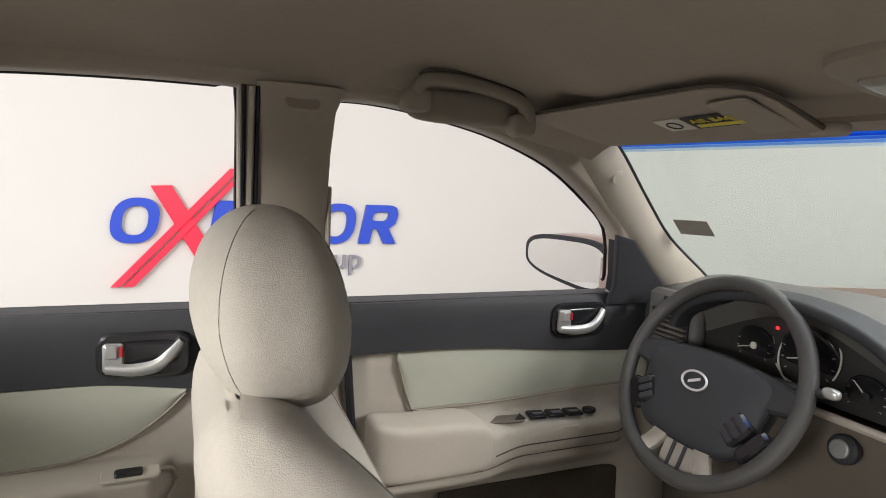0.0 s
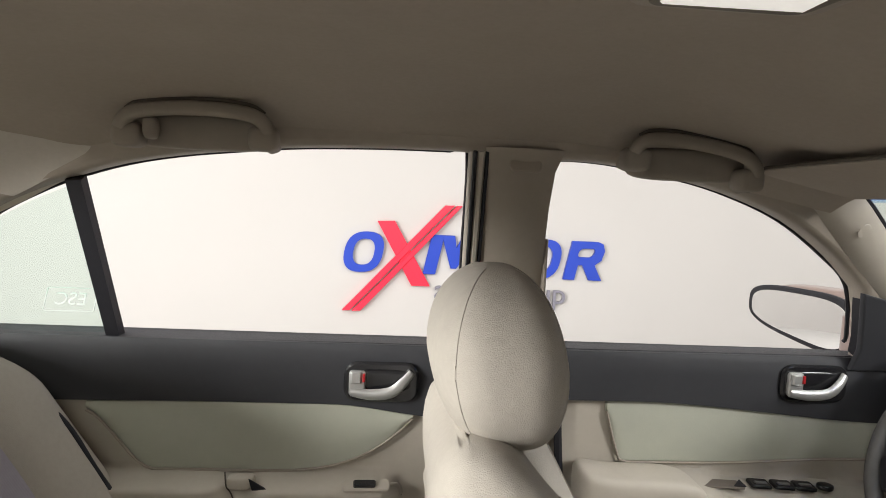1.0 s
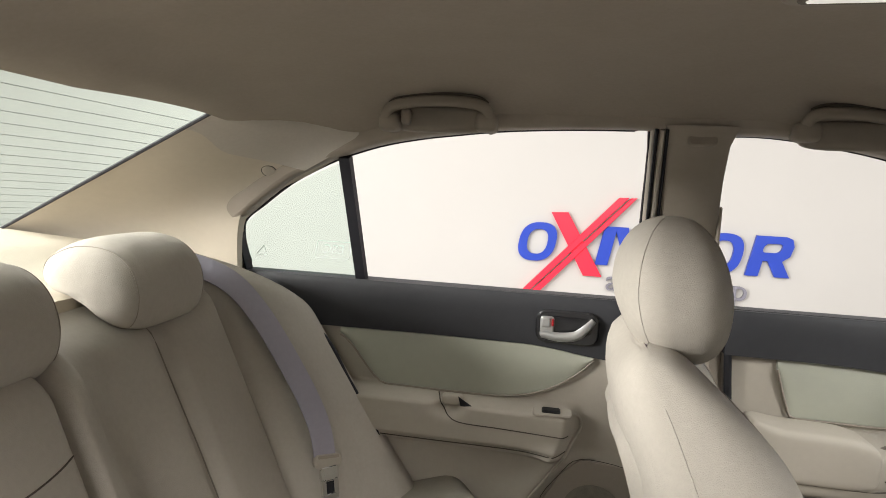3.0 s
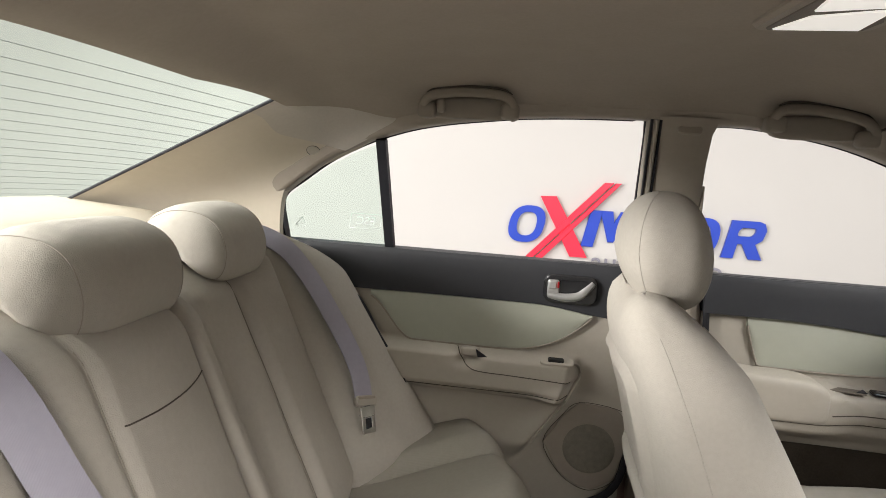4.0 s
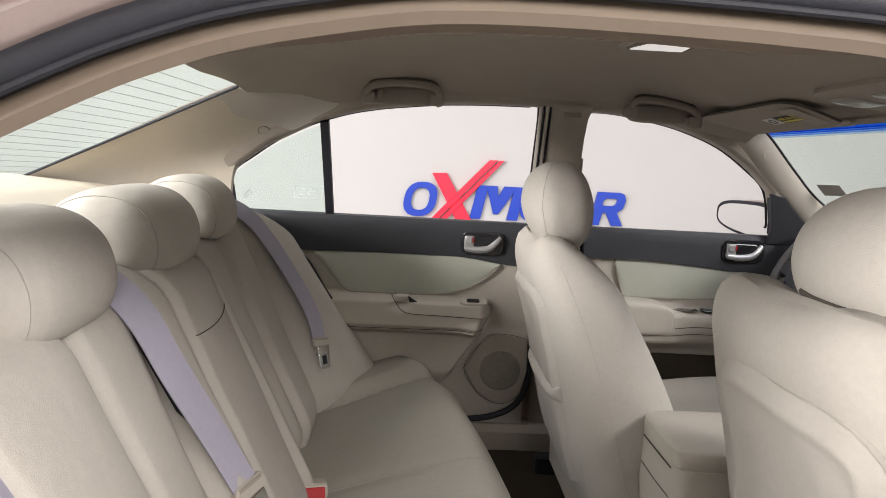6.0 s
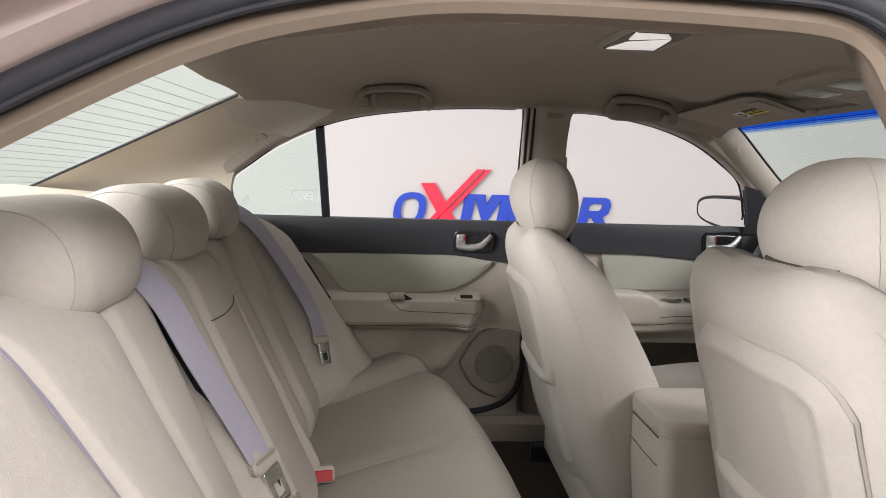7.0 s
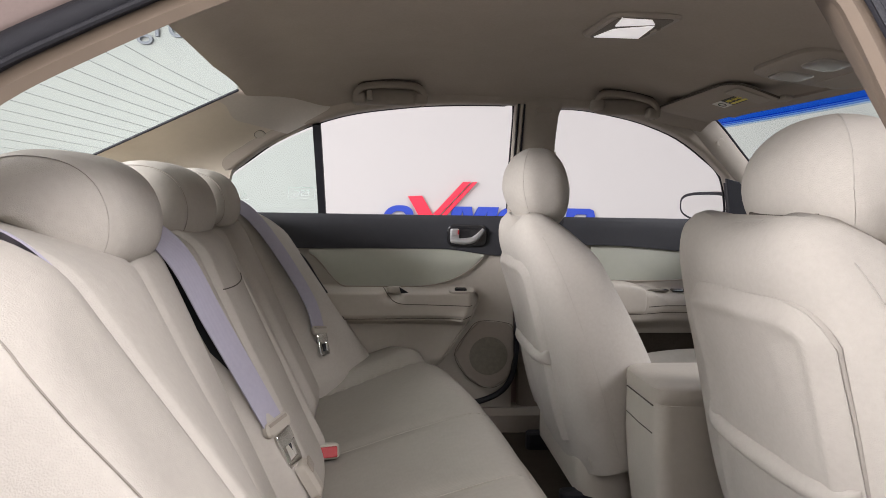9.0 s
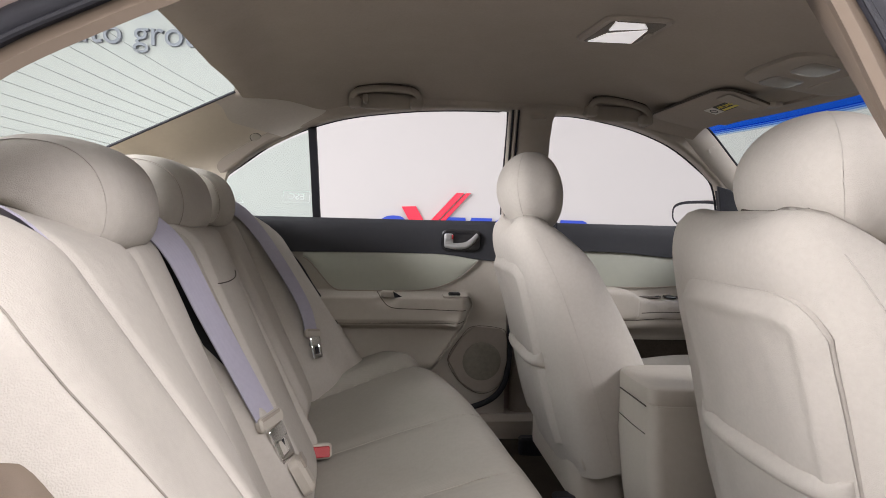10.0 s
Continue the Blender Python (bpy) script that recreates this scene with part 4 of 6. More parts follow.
    for i, dx in enumerate((0.0, 0.046, 0.090)):
        part("window_switch", moved(slab(rounded(0.040, 0.030, 0.005), 0.006, 0.002), pose(0.712 + dx, 0.716 - 0.001 * i, 0.7465 - 0.0014 * i, 4, 2, -4)), GLOSSBLACK, root, "black window switch")
        part("switch_key", moved(slab(rounded(0.024, 0.008, 0.002), 0.003, 0.001), pose(0.712 + dx, 0.712 - 0.001 * i, 0.7520 - 0.0014 * i, 4, 2, -4)), DASHGREY, root)
    part("mirror_switch", moved(pillow((0, 0, 0), 0.016, 0.014, 0.006, 0.6, 1.0, 24, 10), pose(0.846, 0.714, 0.7455)), GLOSSBLACK, root, "round black mirror switch")
    # shade inside the map pocket, given by a flat slab of dark colour
    part("map_pocket_shade", moved(slab([(-0.24, -0.06), (0.25, -0.075), (0.27, 0.0), (0.24, 0.058), (-0.15, 0.072), (-0.23, 0.05)], 0.004, 0.001), pose(0.745, 0.756, 0.545, 90, 0, 0)), CARPET, root, "shaded inside of the open map pocket, as a dark slab")
    part("pocket_front", sheet(30, 8, lambda u, v: Vector((0.45 + 0.55 * u, 0.722 - 0.012 * v, 0.36 + 0.11 * v)), (0, 0.01, 0)), BEIGE_DARK, root, "map pocket front")
    part("mirror_sail", plate("mirror_sail", [[(0.836, 1.136), (0.862, 1.075), (0.884, 1.020), (0.886, 0.974), (1.07, 0.974), (1.02, 1.02), (0.955, 1.068), (0.885, 1.125)]], 0.014, 0.003, lambda u, v, w: Vector((u, side_y(v) - 0.016 - w, v)), CHARCOAL), None, root, "charcoal mirror corner cover")
    part("sill_strip", sweep([(0.245, 0.746, 0.993), (0.90, 0.752, 0.993)], circle(0.005, 6)), BLACK, root)
    part("door_edge_seal", tube([(0.300, 0.735, 1.0), (0.312, 0.735, 0.85), (0.330, 0.735, 0.65), (0.350, 0.735, 0.40)], 0.008, 8), BLACK, root, "black rubber edge of the door")
    part("window_channel", sweep([(x, side_y(z) + 0.002, z) for x, z in ((0.850, 1.136), (0.872, 1.085), (0.892, 1.04), (0.903, 1.0))], [(-0.003, -0.018), (0.003, -0.018), (0.003, 0.018), (-0.003, 0.018)], (0, 1, 0)), BLACK, root, "black window channel at the mirror corner")
    # outside mirror
    part("mirror_housing", moved(pillow((0, 0, 0), 0.055, 0.138, 0.068, 0.55, 0.5, 44, 24, bend=lambda p: (p.x, p.y, p.z * (1 - 0.22 * (p.y / 0.138)) + 0.012 * (p.y / 0.138))), pose(1.020, 0.985, 1.036, 0, 0, 18)), PAINT, root, "bronze outside mirror housing")
    gl = []
    for i in range(40):
        a = 2 * math.pi * i / 40
        cy, cz = 0.128 * math.copysign(abs(math.cos(a)) ** 0.6, math.cos(a)), 0.054 * math.copysign(abs(math.sin(a)) ** 0.6, math.sin(a))
        gl.append((cy, cz * (1 - 0.22 * cy / 0.138) + 0.012 * cy / 0.138))
    part("mirror_rim", moved(slab([(a * 1.10, b * 1.17) for a, b in gl], 0.010, 0.003), Matrix.Translation((0.952, 0.982, 1.036)) @ pose(0, 0, 0, 0, 0, 18) @ Matrix(((0, 0, -1, 0), (1, 0, 0, 0), (0, 1, 0, 0), (0, 0, 0, 1)))), BLACK, root, "black mirror rim")
    part("mirror_pane", moved(slab([(a * 0.97, b * 0.95) for a, b in gl], 0.004, 0.001), Matrix.Translation((0.942, 0.982, 1.036)) @ pose(0, 0, 0, 0, 0, 18) @ Matrix(((0, 0, -1, 0), (1, 0, 0, 0), (0, 1, 0, 0), (0, 0, 0, 1)))), MIRROR, root, "mirror glass")
    part("mirror_foot", boxed(0.955, 1.02, 0.755, 0.87, 0.985, 1.07, 0.012), PAINT, root)


front_door()


# ---- front seats ----
def front_seat():
    root = thing("front_seat", "beige cloth front seat with padded headrest", "car seat", 0.35, 0.37, 0.26, group="front seats")
    cy = 0.37

    def axis(t):
        z = 0.40 + 0.60 * t
        x = 0.305 - 0.39 * (z - 0.42) + 0.03 * math.sin(math.pi * t) * 0.5
        return x, z

    lean = math.atan(0.39)
    nx, nz = math.cos(lean), math.sin(lean)

    def ring(t, k=56, grow=0.0):
        x, z = axis(t)
        hw = 0.252 + 0.012 * math.sin(math.pi * t) - 0.055 * step(0.70, 1.0, t) + 0.030 * step(0.80, 0.20, t)
        th = 0.120 - 0.050 * step(0.15, 1.0, t)
        cap = 1.0
        if t > 0.87:
            cap = math.sqrt(max(0.0, 1 - ((t - 0.87) / 0.136) ** 2))
        hw *= 0.76 + 0.24 * cap
        th *= max(0.004, cap)
        out = []
        for i in range(k):
            a = 2 * math.pi * i / k
            c, s = math.cos(a), math.sin(a)
            y = (hw + grow) * math.copysign(abs(c) ** 0.62, c)
            n = (th + grow) * math.copysign(abs(s) ** (0.62 if s > 0 else 0.46), s)
            if s < 0:
                y = (hw + grow) * math.copysign(abs(c) ** 0.46, c)
            q = abs(y) / hw
            if n > 0:
                n += 0.045 * bump_at(q, 0.84, 0.22) * step(0.05, 0.3, t) * step(0.98, 0.75, t) - 0.012 * (1 - q) * cap * cap
            else:
                n += 0.022 * q ** 3 * cap * cap
            saddle = (0.015 * bump_at(q, 0.72, 0.42) - 0.008 * bump_at(q, 0.0, 0.60)) * step(0.66, 0.98, t)
            out.append((x + nx * n - 0.3 * saddle, cy + y, z + nz * n + saddle))
        return out

    part("backrest", loft([ring(1.005 * j / 48) for j in range(49)]), CLOTH, root, "beige cloth backrest with side bolsters", sharp=70)

    def rear_face(y, t, off):
        x, z = axis(t)
        hw = 0.252 + 0.012 * math.sin(math.pi * t) - 0.055 * step(0.70, 1.0, t) + 0.030 * step(0.80, 0.20, t)
        th = 0.120 - 0.050 * step(0.15, 1.0, t)
        q = abs(y) / hw
        n = -(th * (max(0.0, 1 - q ** (1 / 0.23)) ** 0.23)) + 0.022 * q ** 3 - off
        return Vector((x + nx * n, cy + y, z + nz * n))

    def pocket(u, v):
        c = u * 2 - 1
        top = 0.880 - 0.085 * abs(c) ** 7 - 0.006 * c * c
        t = 0.12 + (top - 0.12) * v
        edge = min(1.0, 9 * min(u, 1 - u, (1 - v) * 1.5))
        rim = 0.0065 * bump_at(min(u, 1 - u, (1 - v) * 1.5), 0.075, 0.05)
        return rear_face(c * 0.188 * (1 - 0.04 * v), t, -0.003 + 0.0115 * math.sin(math.pi / 2 * edge) ** 2 + rim - 0.007 * bump_at(v, 0.68, 0.22) * bump_at(c, 0, 0.5) + 0.0030 * noise.noise(Vector((c * 3.0, v * 4.0, 1.7))))

    part("back_pocket", sheet(70, 60, pocket, (nx * 0.008, 0, nz * 0.008)), CLOTH, root, "stitched pocket panel on the seat back", sharp=75)
    hem = [pocket(0.0, v / 20) for v in range(21)] + [pocket(u / 24, 1.0) for u in range(1, 24)] + [pocket(1.0, v / 20) for v in range(20, -1, -1)]
    part("pocket_hem", sweep(hem, circle(0.0010, 6), (1, 0, 0.4)), SOFTSEAM, root, "stitched seam round the pocket panel")
    part("pocket_band", sheet(30, 10, lambda u, v: rear_face((u * 2 - 1) * 0.180, 0.455 + 0.02 * (u * 2 - 1) ** 2 + (v - 0.5) * 0.058, 0.006 + 0.016 * math.sin(math.pi * v) ** 0.5 * min(1.0, 10 * min(u, 1 - u)) ** 0.5), (nx * 0.01, 0, nz * 0.01)), CLOTH, root, "elastic band of the pocket", sharp=80)
    for s in (-1, 1):
        part("seam", sweep([Vector(ring(0.10 + 0.80 * j / 30)[(8 if s > 0 else 20)]) + Vector((0.001, 0, 0)) for j in range(31)], circle(0.0010, 5)), SEAM, root)
        part("seam", sweep([Vector(ring(0.06 + 0.86 * j / 40)[(55 if s > 0 else 29)]) + Vector((-0.0004, 0, 0)) for j in range(41)], circle(0.0008, 5)), SOFTSEAM, root)
    # headrest: tall egg-shaped pad with a stitched edge between its back and sides, on two posts
    hc = Vector((0.117, cy, 1.083))

    def nod(p):
        q = p.z / 0.111
        return (p.x * (1.0 - 0.10 * max(0, q) - 0.10 * max(0, -q)) - 0.012 * q + 0.010 * q * q, p.y * (1 - 0.12 * q * q), p.z)

    pad = part("headrest", pillow(hc, 0.081, 0.142, 0.111, 0.86, 0.66, 64, 36, bend=nod), CLOTH, root, "rounded beige cloth headrest", sharp=80)
    for s in (-1, 1):
        for u in (0.62, 2.20):
            pts = []
            for i in range(29):
                v = -1.3 + 2.6 * i / 28
                cv, sv = math.cos(v) ** 0.86, math.copysign(abs(math.sin(v)) ** 0.86, math.sin(v))
                cu, su = math.copysign(abs(math.cos(u)) ** 0.66, math.cos(u)), abs(math.sin(u)) ** 0.66
                pts.append(hc + Vector(nod(Vector((0.0812 * cv * cu, s * 0.1422 * cv * su, 0.1112 * sv)))))
            part("headrest_seam", sweep(pts, circle(0.0007, 5)), SOFTSEAM, pad)
        part("headrest_post", sweep([(0.105, cy + 0.06 * s, 1.0), (0.112, cy + 0.06 * s, 0.955), (0.125, cy + 0.06 * s, 0.90)], circle(0.006, 8)), CHROME, root, "steel headrest post")
        part("post_collar", boxed(0.085, 0.125, cy + 0.06 * s - 0.018, cy + 0.06 * s + 0.018, 0.978, 0.998, 0.006), CHARCOAL, root)

    # shade between headrest and backrest, put in as a dark tube
    part("neck_shade", tube([(0.086, cy - 0.078, 1.004), (0.080, cy - 0.05, 1.001), (0.077, cy, 1.0), (0.080, cy + 0.05, 1.001), (0.086, cy + 0.078, 1.004)], 0.0042, 8), GAP_SHADE, root, "shade in the gap under the headrest, as a dark tube")
    # seat cushion on its base
    def top(x, y):
        q = abs(y) / 0.25
        return 0.505 + 0.035 * step(0.35, 0.72, x) + 0.035 * bump_at(q, 0.86, 0.2) - 0.05 * step(0.74, 0.82, x) - 0.05 * step(0.92, 1.0, q)

    part("seat_cushion", sheet(36, 30, lambda u, v: Vector((0.22 + 0.60 * u, cy + (v * 2 - 1) * 0.25, top(0.22 + 0.60 * u, (v * 2 - 1) * 0.25))), lambda u, v: Vector((0.24 + 0.55 * u, cy + (v * 2 - 1) * 0.235, 0.40))), RIBBED, root, "ribbed beige cloth seat cushion", sharp=70)
    part("seat_base", boxed(0.20, 0.74, cy - 0.24, cy + 0.24, 0.305, 0.42, 0.03), BEIGE, root, "beige plastic seat base cover")
    part("recliner_cover", pillow((0.300, cy - 0.243, 0.435), 0.085, 0.012, 0.06, 0.5, 0.8, 36, 16), BEIGE, root, "beige hinge cover")
    for s in (-1, 1):
        part("seat_rail", boxed(0.16, 0.80, cy + 0.20 * s - 0.02, cy + 0.20 * s + 0.02, 0.25, 0.31, 0.006), BLACK, root, "black seat rail")
    return root


driver = front_seat()
passenger = copy_thing(driver, pose(0.55, -0.395, 0.275))
for child in passenger.children:
    if child.name.startswith("headrest"):
        child.location = (0.045, -0.058, -0.034)
for child in passenger.children:
    if child.name.startswith("neck_shade"):
        child.location = (0.010, -0.058, 0.010)
    if "pocket" in child.name:
        child.location = (-0.002, -0.026, -0.002)
opening = [Vector((0.199, 0.262, 0.634)), Vector((0.172, 0.300, 0.646)), Vector((0.145, 0.35, 0.662)), Vector((0.126, 0.41, 0.680))]
part("pocket_opening", tube([p + Vector((-0.004, 0, 0)) for p in opening], 0.0028, 6), GAP_SHADE, driver, "dark mouth of the seat-back pocket")
part("hinge_gap", tube([(0.262, 0.160, 0.452), (0.285, 0.128, 0.474), (0.315, 0.108, 0.492), (0.345, 0.102, 0.497)], 0.005, 6), BLACK, driver, "dark gap over the hinge cover")
passenger["label"] = "beige cloth front seat set further forward, pocketed back"


# ---- rear bench ----
RC = -0.11
YAW = 0.095


def knots(table, a):
    """Smooth curve through rows (place, value, value, ...): returns the values at a."""
    n = len(table)
    if a <= table[0][0]:
        return table[0][1:]
    if a >= table[-1][0]:
        return table[-1][1:]
    i = max(k for k in range(n - 1) if table[k][0] <= a)
    h = table[i + 1][0] - table[i][0]
    t = (a - table[i][0]) / h
    res = []
    for c in range(1, len(table[0])):
        def slope(k):
            if k == 0 or k == n - 1:
                return 0.0
            p = (table[k][c] - table[k - 1][c]) / (table[k][0] - table[k - 1][0])
            q = (table[k + 1][c] - table[k][c]) / (table[k + 1][0] - table[k][0])
            return 0.0 if p * q <= 0 else 2 * p * q / (p + q)
        p0, p1, m0, m1 = table[i][c], table[i + 1][c], slope(i) * h, slope(i + 1) * h
        res.append(p0 * (2 * t ** 3 - 3 * t * t + 1) + m0 * (t ** 3 - 2 * t * t + t) + p1 * (3 * t * t - 2 * t ** 3) + m1 * (t ** 3 - t * t))
    return res


# hollow of the backrest beside its middle: distance from the middle, hollow at the top, hollow at the foot
HOLLOW_FAR = [(0.0, -0.016, 0.004), (0.082, -0.010, 0.012), (0.096, 0.030, 0.034), (0.108, 0.022, 0.028), (0.122, -0.002, 0.004), (0.148, 0.002, 0.010), (0.182, 0.040, 0.066),
              (0.24, 0.056, 0.078), (0.345, 0.036, 0.048), (0.368, 0.046, 0.056), (0.395, 0.022, 0.032), (0.48, 0.010, 0.026), (0.545, 0.020, 0.032),
              (0.567, 0.054, 0.060), (0.60, 0.016, 0.015), (0.65, -0.014, -0.046), (0.72, -0.040, -0.090), (0.77, -0.058, -0.130), (0.80, -0.063, -0.143), (0.84, -0.040, -0.135),
              (0.87, 0.020, -0.100), (0.895, 0.110, -0.040)]
HOLLOW_NEAR = [(0.0, -0.016, 0.004), (0.105, -0.008, 0.006), (0.118, 0.010, 0.014), (0.130, 0.004, 0.006), (0.152, 0.008, 0.012), (0.174, 0.022, 0.020),
               (0.190, 0.075, 0.072), (0.206, 0.046, 0.074), (0.225, 0.034, 0.060), (0.26, 0.026, 0.044), (0.345, 0.024, 0.032), (0.375, 0.034, 0.040), (0.405, 0.014, 0.014),
               (0.47, 0.002, -0.022), (0.545, 0.000, -0.060), (0.585, 0.004, -0.082), (0.602, 0.036, -0.055), (0.620, -0.002, -0.095), (0.66, -0.012, -0.092),
               (0.72, -0.012, -0.100), (0.757, 0.000, -0.118), (0.778, 0.040, -0.095), (0.795, 0.100, -0.050)]
# height of the backrest's upper edge
CREST_FAR = [(0.0, 1.015), (0.48, 1.015), (0.56, 1.055), (0.62, 1.062), (0.70, 1.040), (0.80, 0.995), (0.85, 0.95), (0.895, 0.86)]
CREST_NEAR = [(0.0, 1.015), (0.52, 1.010), (0.60, 1.024), (0.67, 1.024), (0.73, 1.0), (0.77, 0.97), (0.795, 0.93)]


def back_plane(y, z):
    return -0.396 - 0.49 * (z - 0.50) - YAW * (y - RC)


def crest_z(y):
    return knots(CREST_FAR if y > RC else CREST_NEAR, abs(y - RC))[0]


def back_point(y, z, off=0.0):
    """A point of the backrest's cloth at a width and height."""
    top, foot = knots(HOLLOW_FAR if y > RC else HOLLOW_NEAR, abs(y - RC))
    k = min(1.0, max(0.0, (z - 0.50) / 0.46))
    r = -(foot + (top - foot) * k)
    c = crest_z(y)
    r -= 0.11 * max(0.0, (z - (c - 0.075)) / 0.075) ** 2.4
    r -= 0.05 * step(0.52, 0.42, z)
    r += 0.0025 * noise.noise(Vector((y * 7.0, z * 7.0, 4.2)))
    return Vector((back_plane(y, z) + r + off, y, z + 0.25 * off))


def rear_bench():
    root = thing("rear_bench", "beige cloth rear bench with three headrests", "car seat", -0.3, RC, 0.26)
    y0, y1, z0 = -0.905, 0.785, 0.42

    def face(u, v):
        y = y0 + (y1 - y0) * u
        return back_point(y, z0 + (crest_z(y) - z0) * v)

    def rear(u, v):
        y = y0 + (y1 - y0) * u
        p = back_point(y, z0 + (crest_z(y) - z0) * v)
        return Vector((min(p.x - 0.03, back_plane(y, p.z) - 0.15), y, p.z - 0.01))

    part("backrest", sheet(300, 60, face, rear), CLOTH, root, "beige cloth rear backrest in three panels", sharp=70)

    def seam(name, pts, r, mat, label="", off=0.0006):
        line = [back_point(p.x, p.y, off) for p in smooth_line([(y, z, 0) for y, z in pts], 6)]
        return part(name, sweep(line, circle(r, 6)), mat, root, label)

    # CREASE seams hold the fold's shade in their colour; SEAM ones are plain
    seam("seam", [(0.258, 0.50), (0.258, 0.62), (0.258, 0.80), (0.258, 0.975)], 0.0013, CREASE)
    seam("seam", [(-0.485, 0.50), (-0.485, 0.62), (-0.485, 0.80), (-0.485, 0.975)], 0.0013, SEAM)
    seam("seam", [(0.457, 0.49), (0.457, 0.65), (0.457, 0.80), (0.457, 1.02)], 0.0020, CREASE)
    seam("seam", [(-0.012, 0.60), (-0.012, 0.70), (-0.012, 0.85), (-0.014, 0.965)], 0.0024, CREASE, "joint beside the folding armrest, crease shade in its colour")
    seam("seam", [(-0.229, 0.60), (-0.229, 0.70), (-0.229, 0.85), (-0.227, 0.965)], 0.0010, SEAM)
    seam("bolster_seam", [(-0.852, 0.965), (-0.866, 0.934), (-0.8715, 0.915), (-0.872, 0.89), (-0.871, 0.868), (-0.866, 0.811), (-0.860, 0.74), (-0.852, 0.60)], 0.0008, CREASE, "stitched seam along the near bolster, crease shade in its colour")
    gap = []
    for i in range(31):
        z = 0.975 - 0.40 * i / 30
        y = -0.3035 + 0.11 * (0.9 - z)
        x = back_plane(y, z)
        gap.append([(x - 0.052, y - 0.0015, z), (x - 0.028, y - 0.0015, z), (x - 0.028, y + 0.0015, z), (x - 0.052, y + 0.0015, z)])
    part("split_gap", loft(gap), BLACK, root, "dark gap between the split backrests")
    seam("fold_seam", [(-0.218, 0.880), (-0.16, 0.878), (-0.10, 0.879), (-0.055, 0.882), (-0.028, 0.886)], 0.0011, GAP_SHADE, "dark seam of the folding armrest")

    # cushion, rising towards its front edge
    def front_x(a):
        return 0.030 - 0.03 * step(0.05, 0.5, a) - 0.12 * step(0.55, 0.92, a)

    def seam_a(x):
        return 0.593 + 0.117 * (x + 0.45) / 0.40

    def cushion(x, a):
        """Height over the bench's own axes."""
        z = 0.440 + 0.118 * step(-0.56, 0.02, x)
        z += 0.020 * bump_at(a, 0.36, 0.20) * step(-0.45, -0.2, x)
        d = a - seam_a(x)
        z -= 0.010 * math.exp(-(d / 0.010) ** 2)
        z += 0.034 * step(0.0, 0.055, d) - 0.014 * step(0.12, 0.26, d)
        z -= 0.006 * math.exp(-((a - 0.16) / 0.02) ** 2) * step(-0.05, -0.2, x)
        z -= 0.13 * max(0.0, (x - front_x(a) + 0.11) / 0.11) ** 2.6
        return z

    def cush(u, v):
        y = RC - 0.79 + 1.67 * v
        a = abs(y - RC)
        x = -0.52 + (front_x(a) + 0.52) * u
        return Vector((x - YAW * (y - RC), y, cushion(x, a) + 0.002 * noise.noise(Vector((x * 9.0, y * 9.0, 0.3)))))

    part("seat_cushion", sheet(60, 130, cush, lambda u, v: Vector((cush(u, v).x - 0.04 * u, cush(u, v).y, 0.27))), RIBBED, root, "ribbed beige cloth bench cushion", sharp=70)

    def cushion_line(f, r, mat):
        pts = []
        for i in range(25):
            x = -0.47 + 0.43 * i / 24
            a = f(x)
            pts.append(Vector((x - YAW * a, RC + a, cushion(x, abs(a)) + 0.0006)))
        part("cushion_seam", sweep(pts, circle(r, 5)), mat, root)

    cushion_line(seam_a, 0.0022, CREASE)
    cushion_line(lambda x: -seam_a(x), 0.0014, SEAM)
    for s in (-1, 1):
        cushion_line(lambda x: s * 0.16, 0.0008, SEAM)
    # headrests: broad behind, narrower in front, with a drooping front lip
    prof = smooth_line([(-0.095, 0.026, 0), (-0.080, 0.054, 0), (-0.03, 0.076, 0), (0.030, 0.072, 0), (0.070, 0.046, 0), (0.089, 0.004, 0), (0.088, -0.036, 0), (0.074, -0.062, 0), (0.052, -0.067, 0), (0.028, -0.056, 0), (0.0, -0.034, 0), (-0.040, -0.012, 0), (-0.078, 0.002, 0)], 4, True)
    for y, x, z, b in ((0.297, -0.762, 1.037, 0.120), (-0.092, -0.716, 1.029, 0.144), (-0.456, -0.688, 1.019, 0.128)):
        rings = []
        for i in range(49):
            w = -1 + 2 * i / 48
            w = math.copysign(1 - (1 - abs(w)) ** 1.7, w)
            k = max(0.0004, 1 - abs(w) ** 5.0) ** 0.46
            ring = []
            for p in prof:
                bw = b + 0.006 + 0.018 * step(0.07, -0.08, 0.012 + (p.x - 0.012) * k)
                yy = y + bw * w
                pinch = 0.0012 * bump_at(abs(w), 0.70, 0.03)
                q = Vector((0.012 + (p.x - 0.012) * k, 0, 0.0 + (p.y - 0.0) * k))
                q *= 1 - pinch / 0.07
                ring.append(Vector((x + q.x - YAW * (yy - y) - 0.010 * w * w, yy, z + q.z - 0.004 * w * w)))
            rings.append(ring)
        pad = part("headrest", loft(rings), CLOTH, root, "wide beige cloth rear headrest", sharp=80)
        for s in (-1, 1):
            i = min(range(49), key=lambda j: abs(rings[j][0].y - (y + s * 0.70 * (b + 0.042))))
            part("headrest_seam", sweep([p + (p - Vector((x, y + s * 0.5 * b, z))) * 0.006 for p in rings[i]], circle(0.0007, 5), (0, 1, 0), True), SEAM if y > -0.3 else SOFTSEAM, pad)
            part("headrest_guide", boxed(x - 0.055, x - 0.020, y + 0.05 * s - 0.018, y + 0.05 * s + 0.018, 0.96, 1.055, 0.006), BEIGE, root, "beige headrest post guide")


rear_bench()


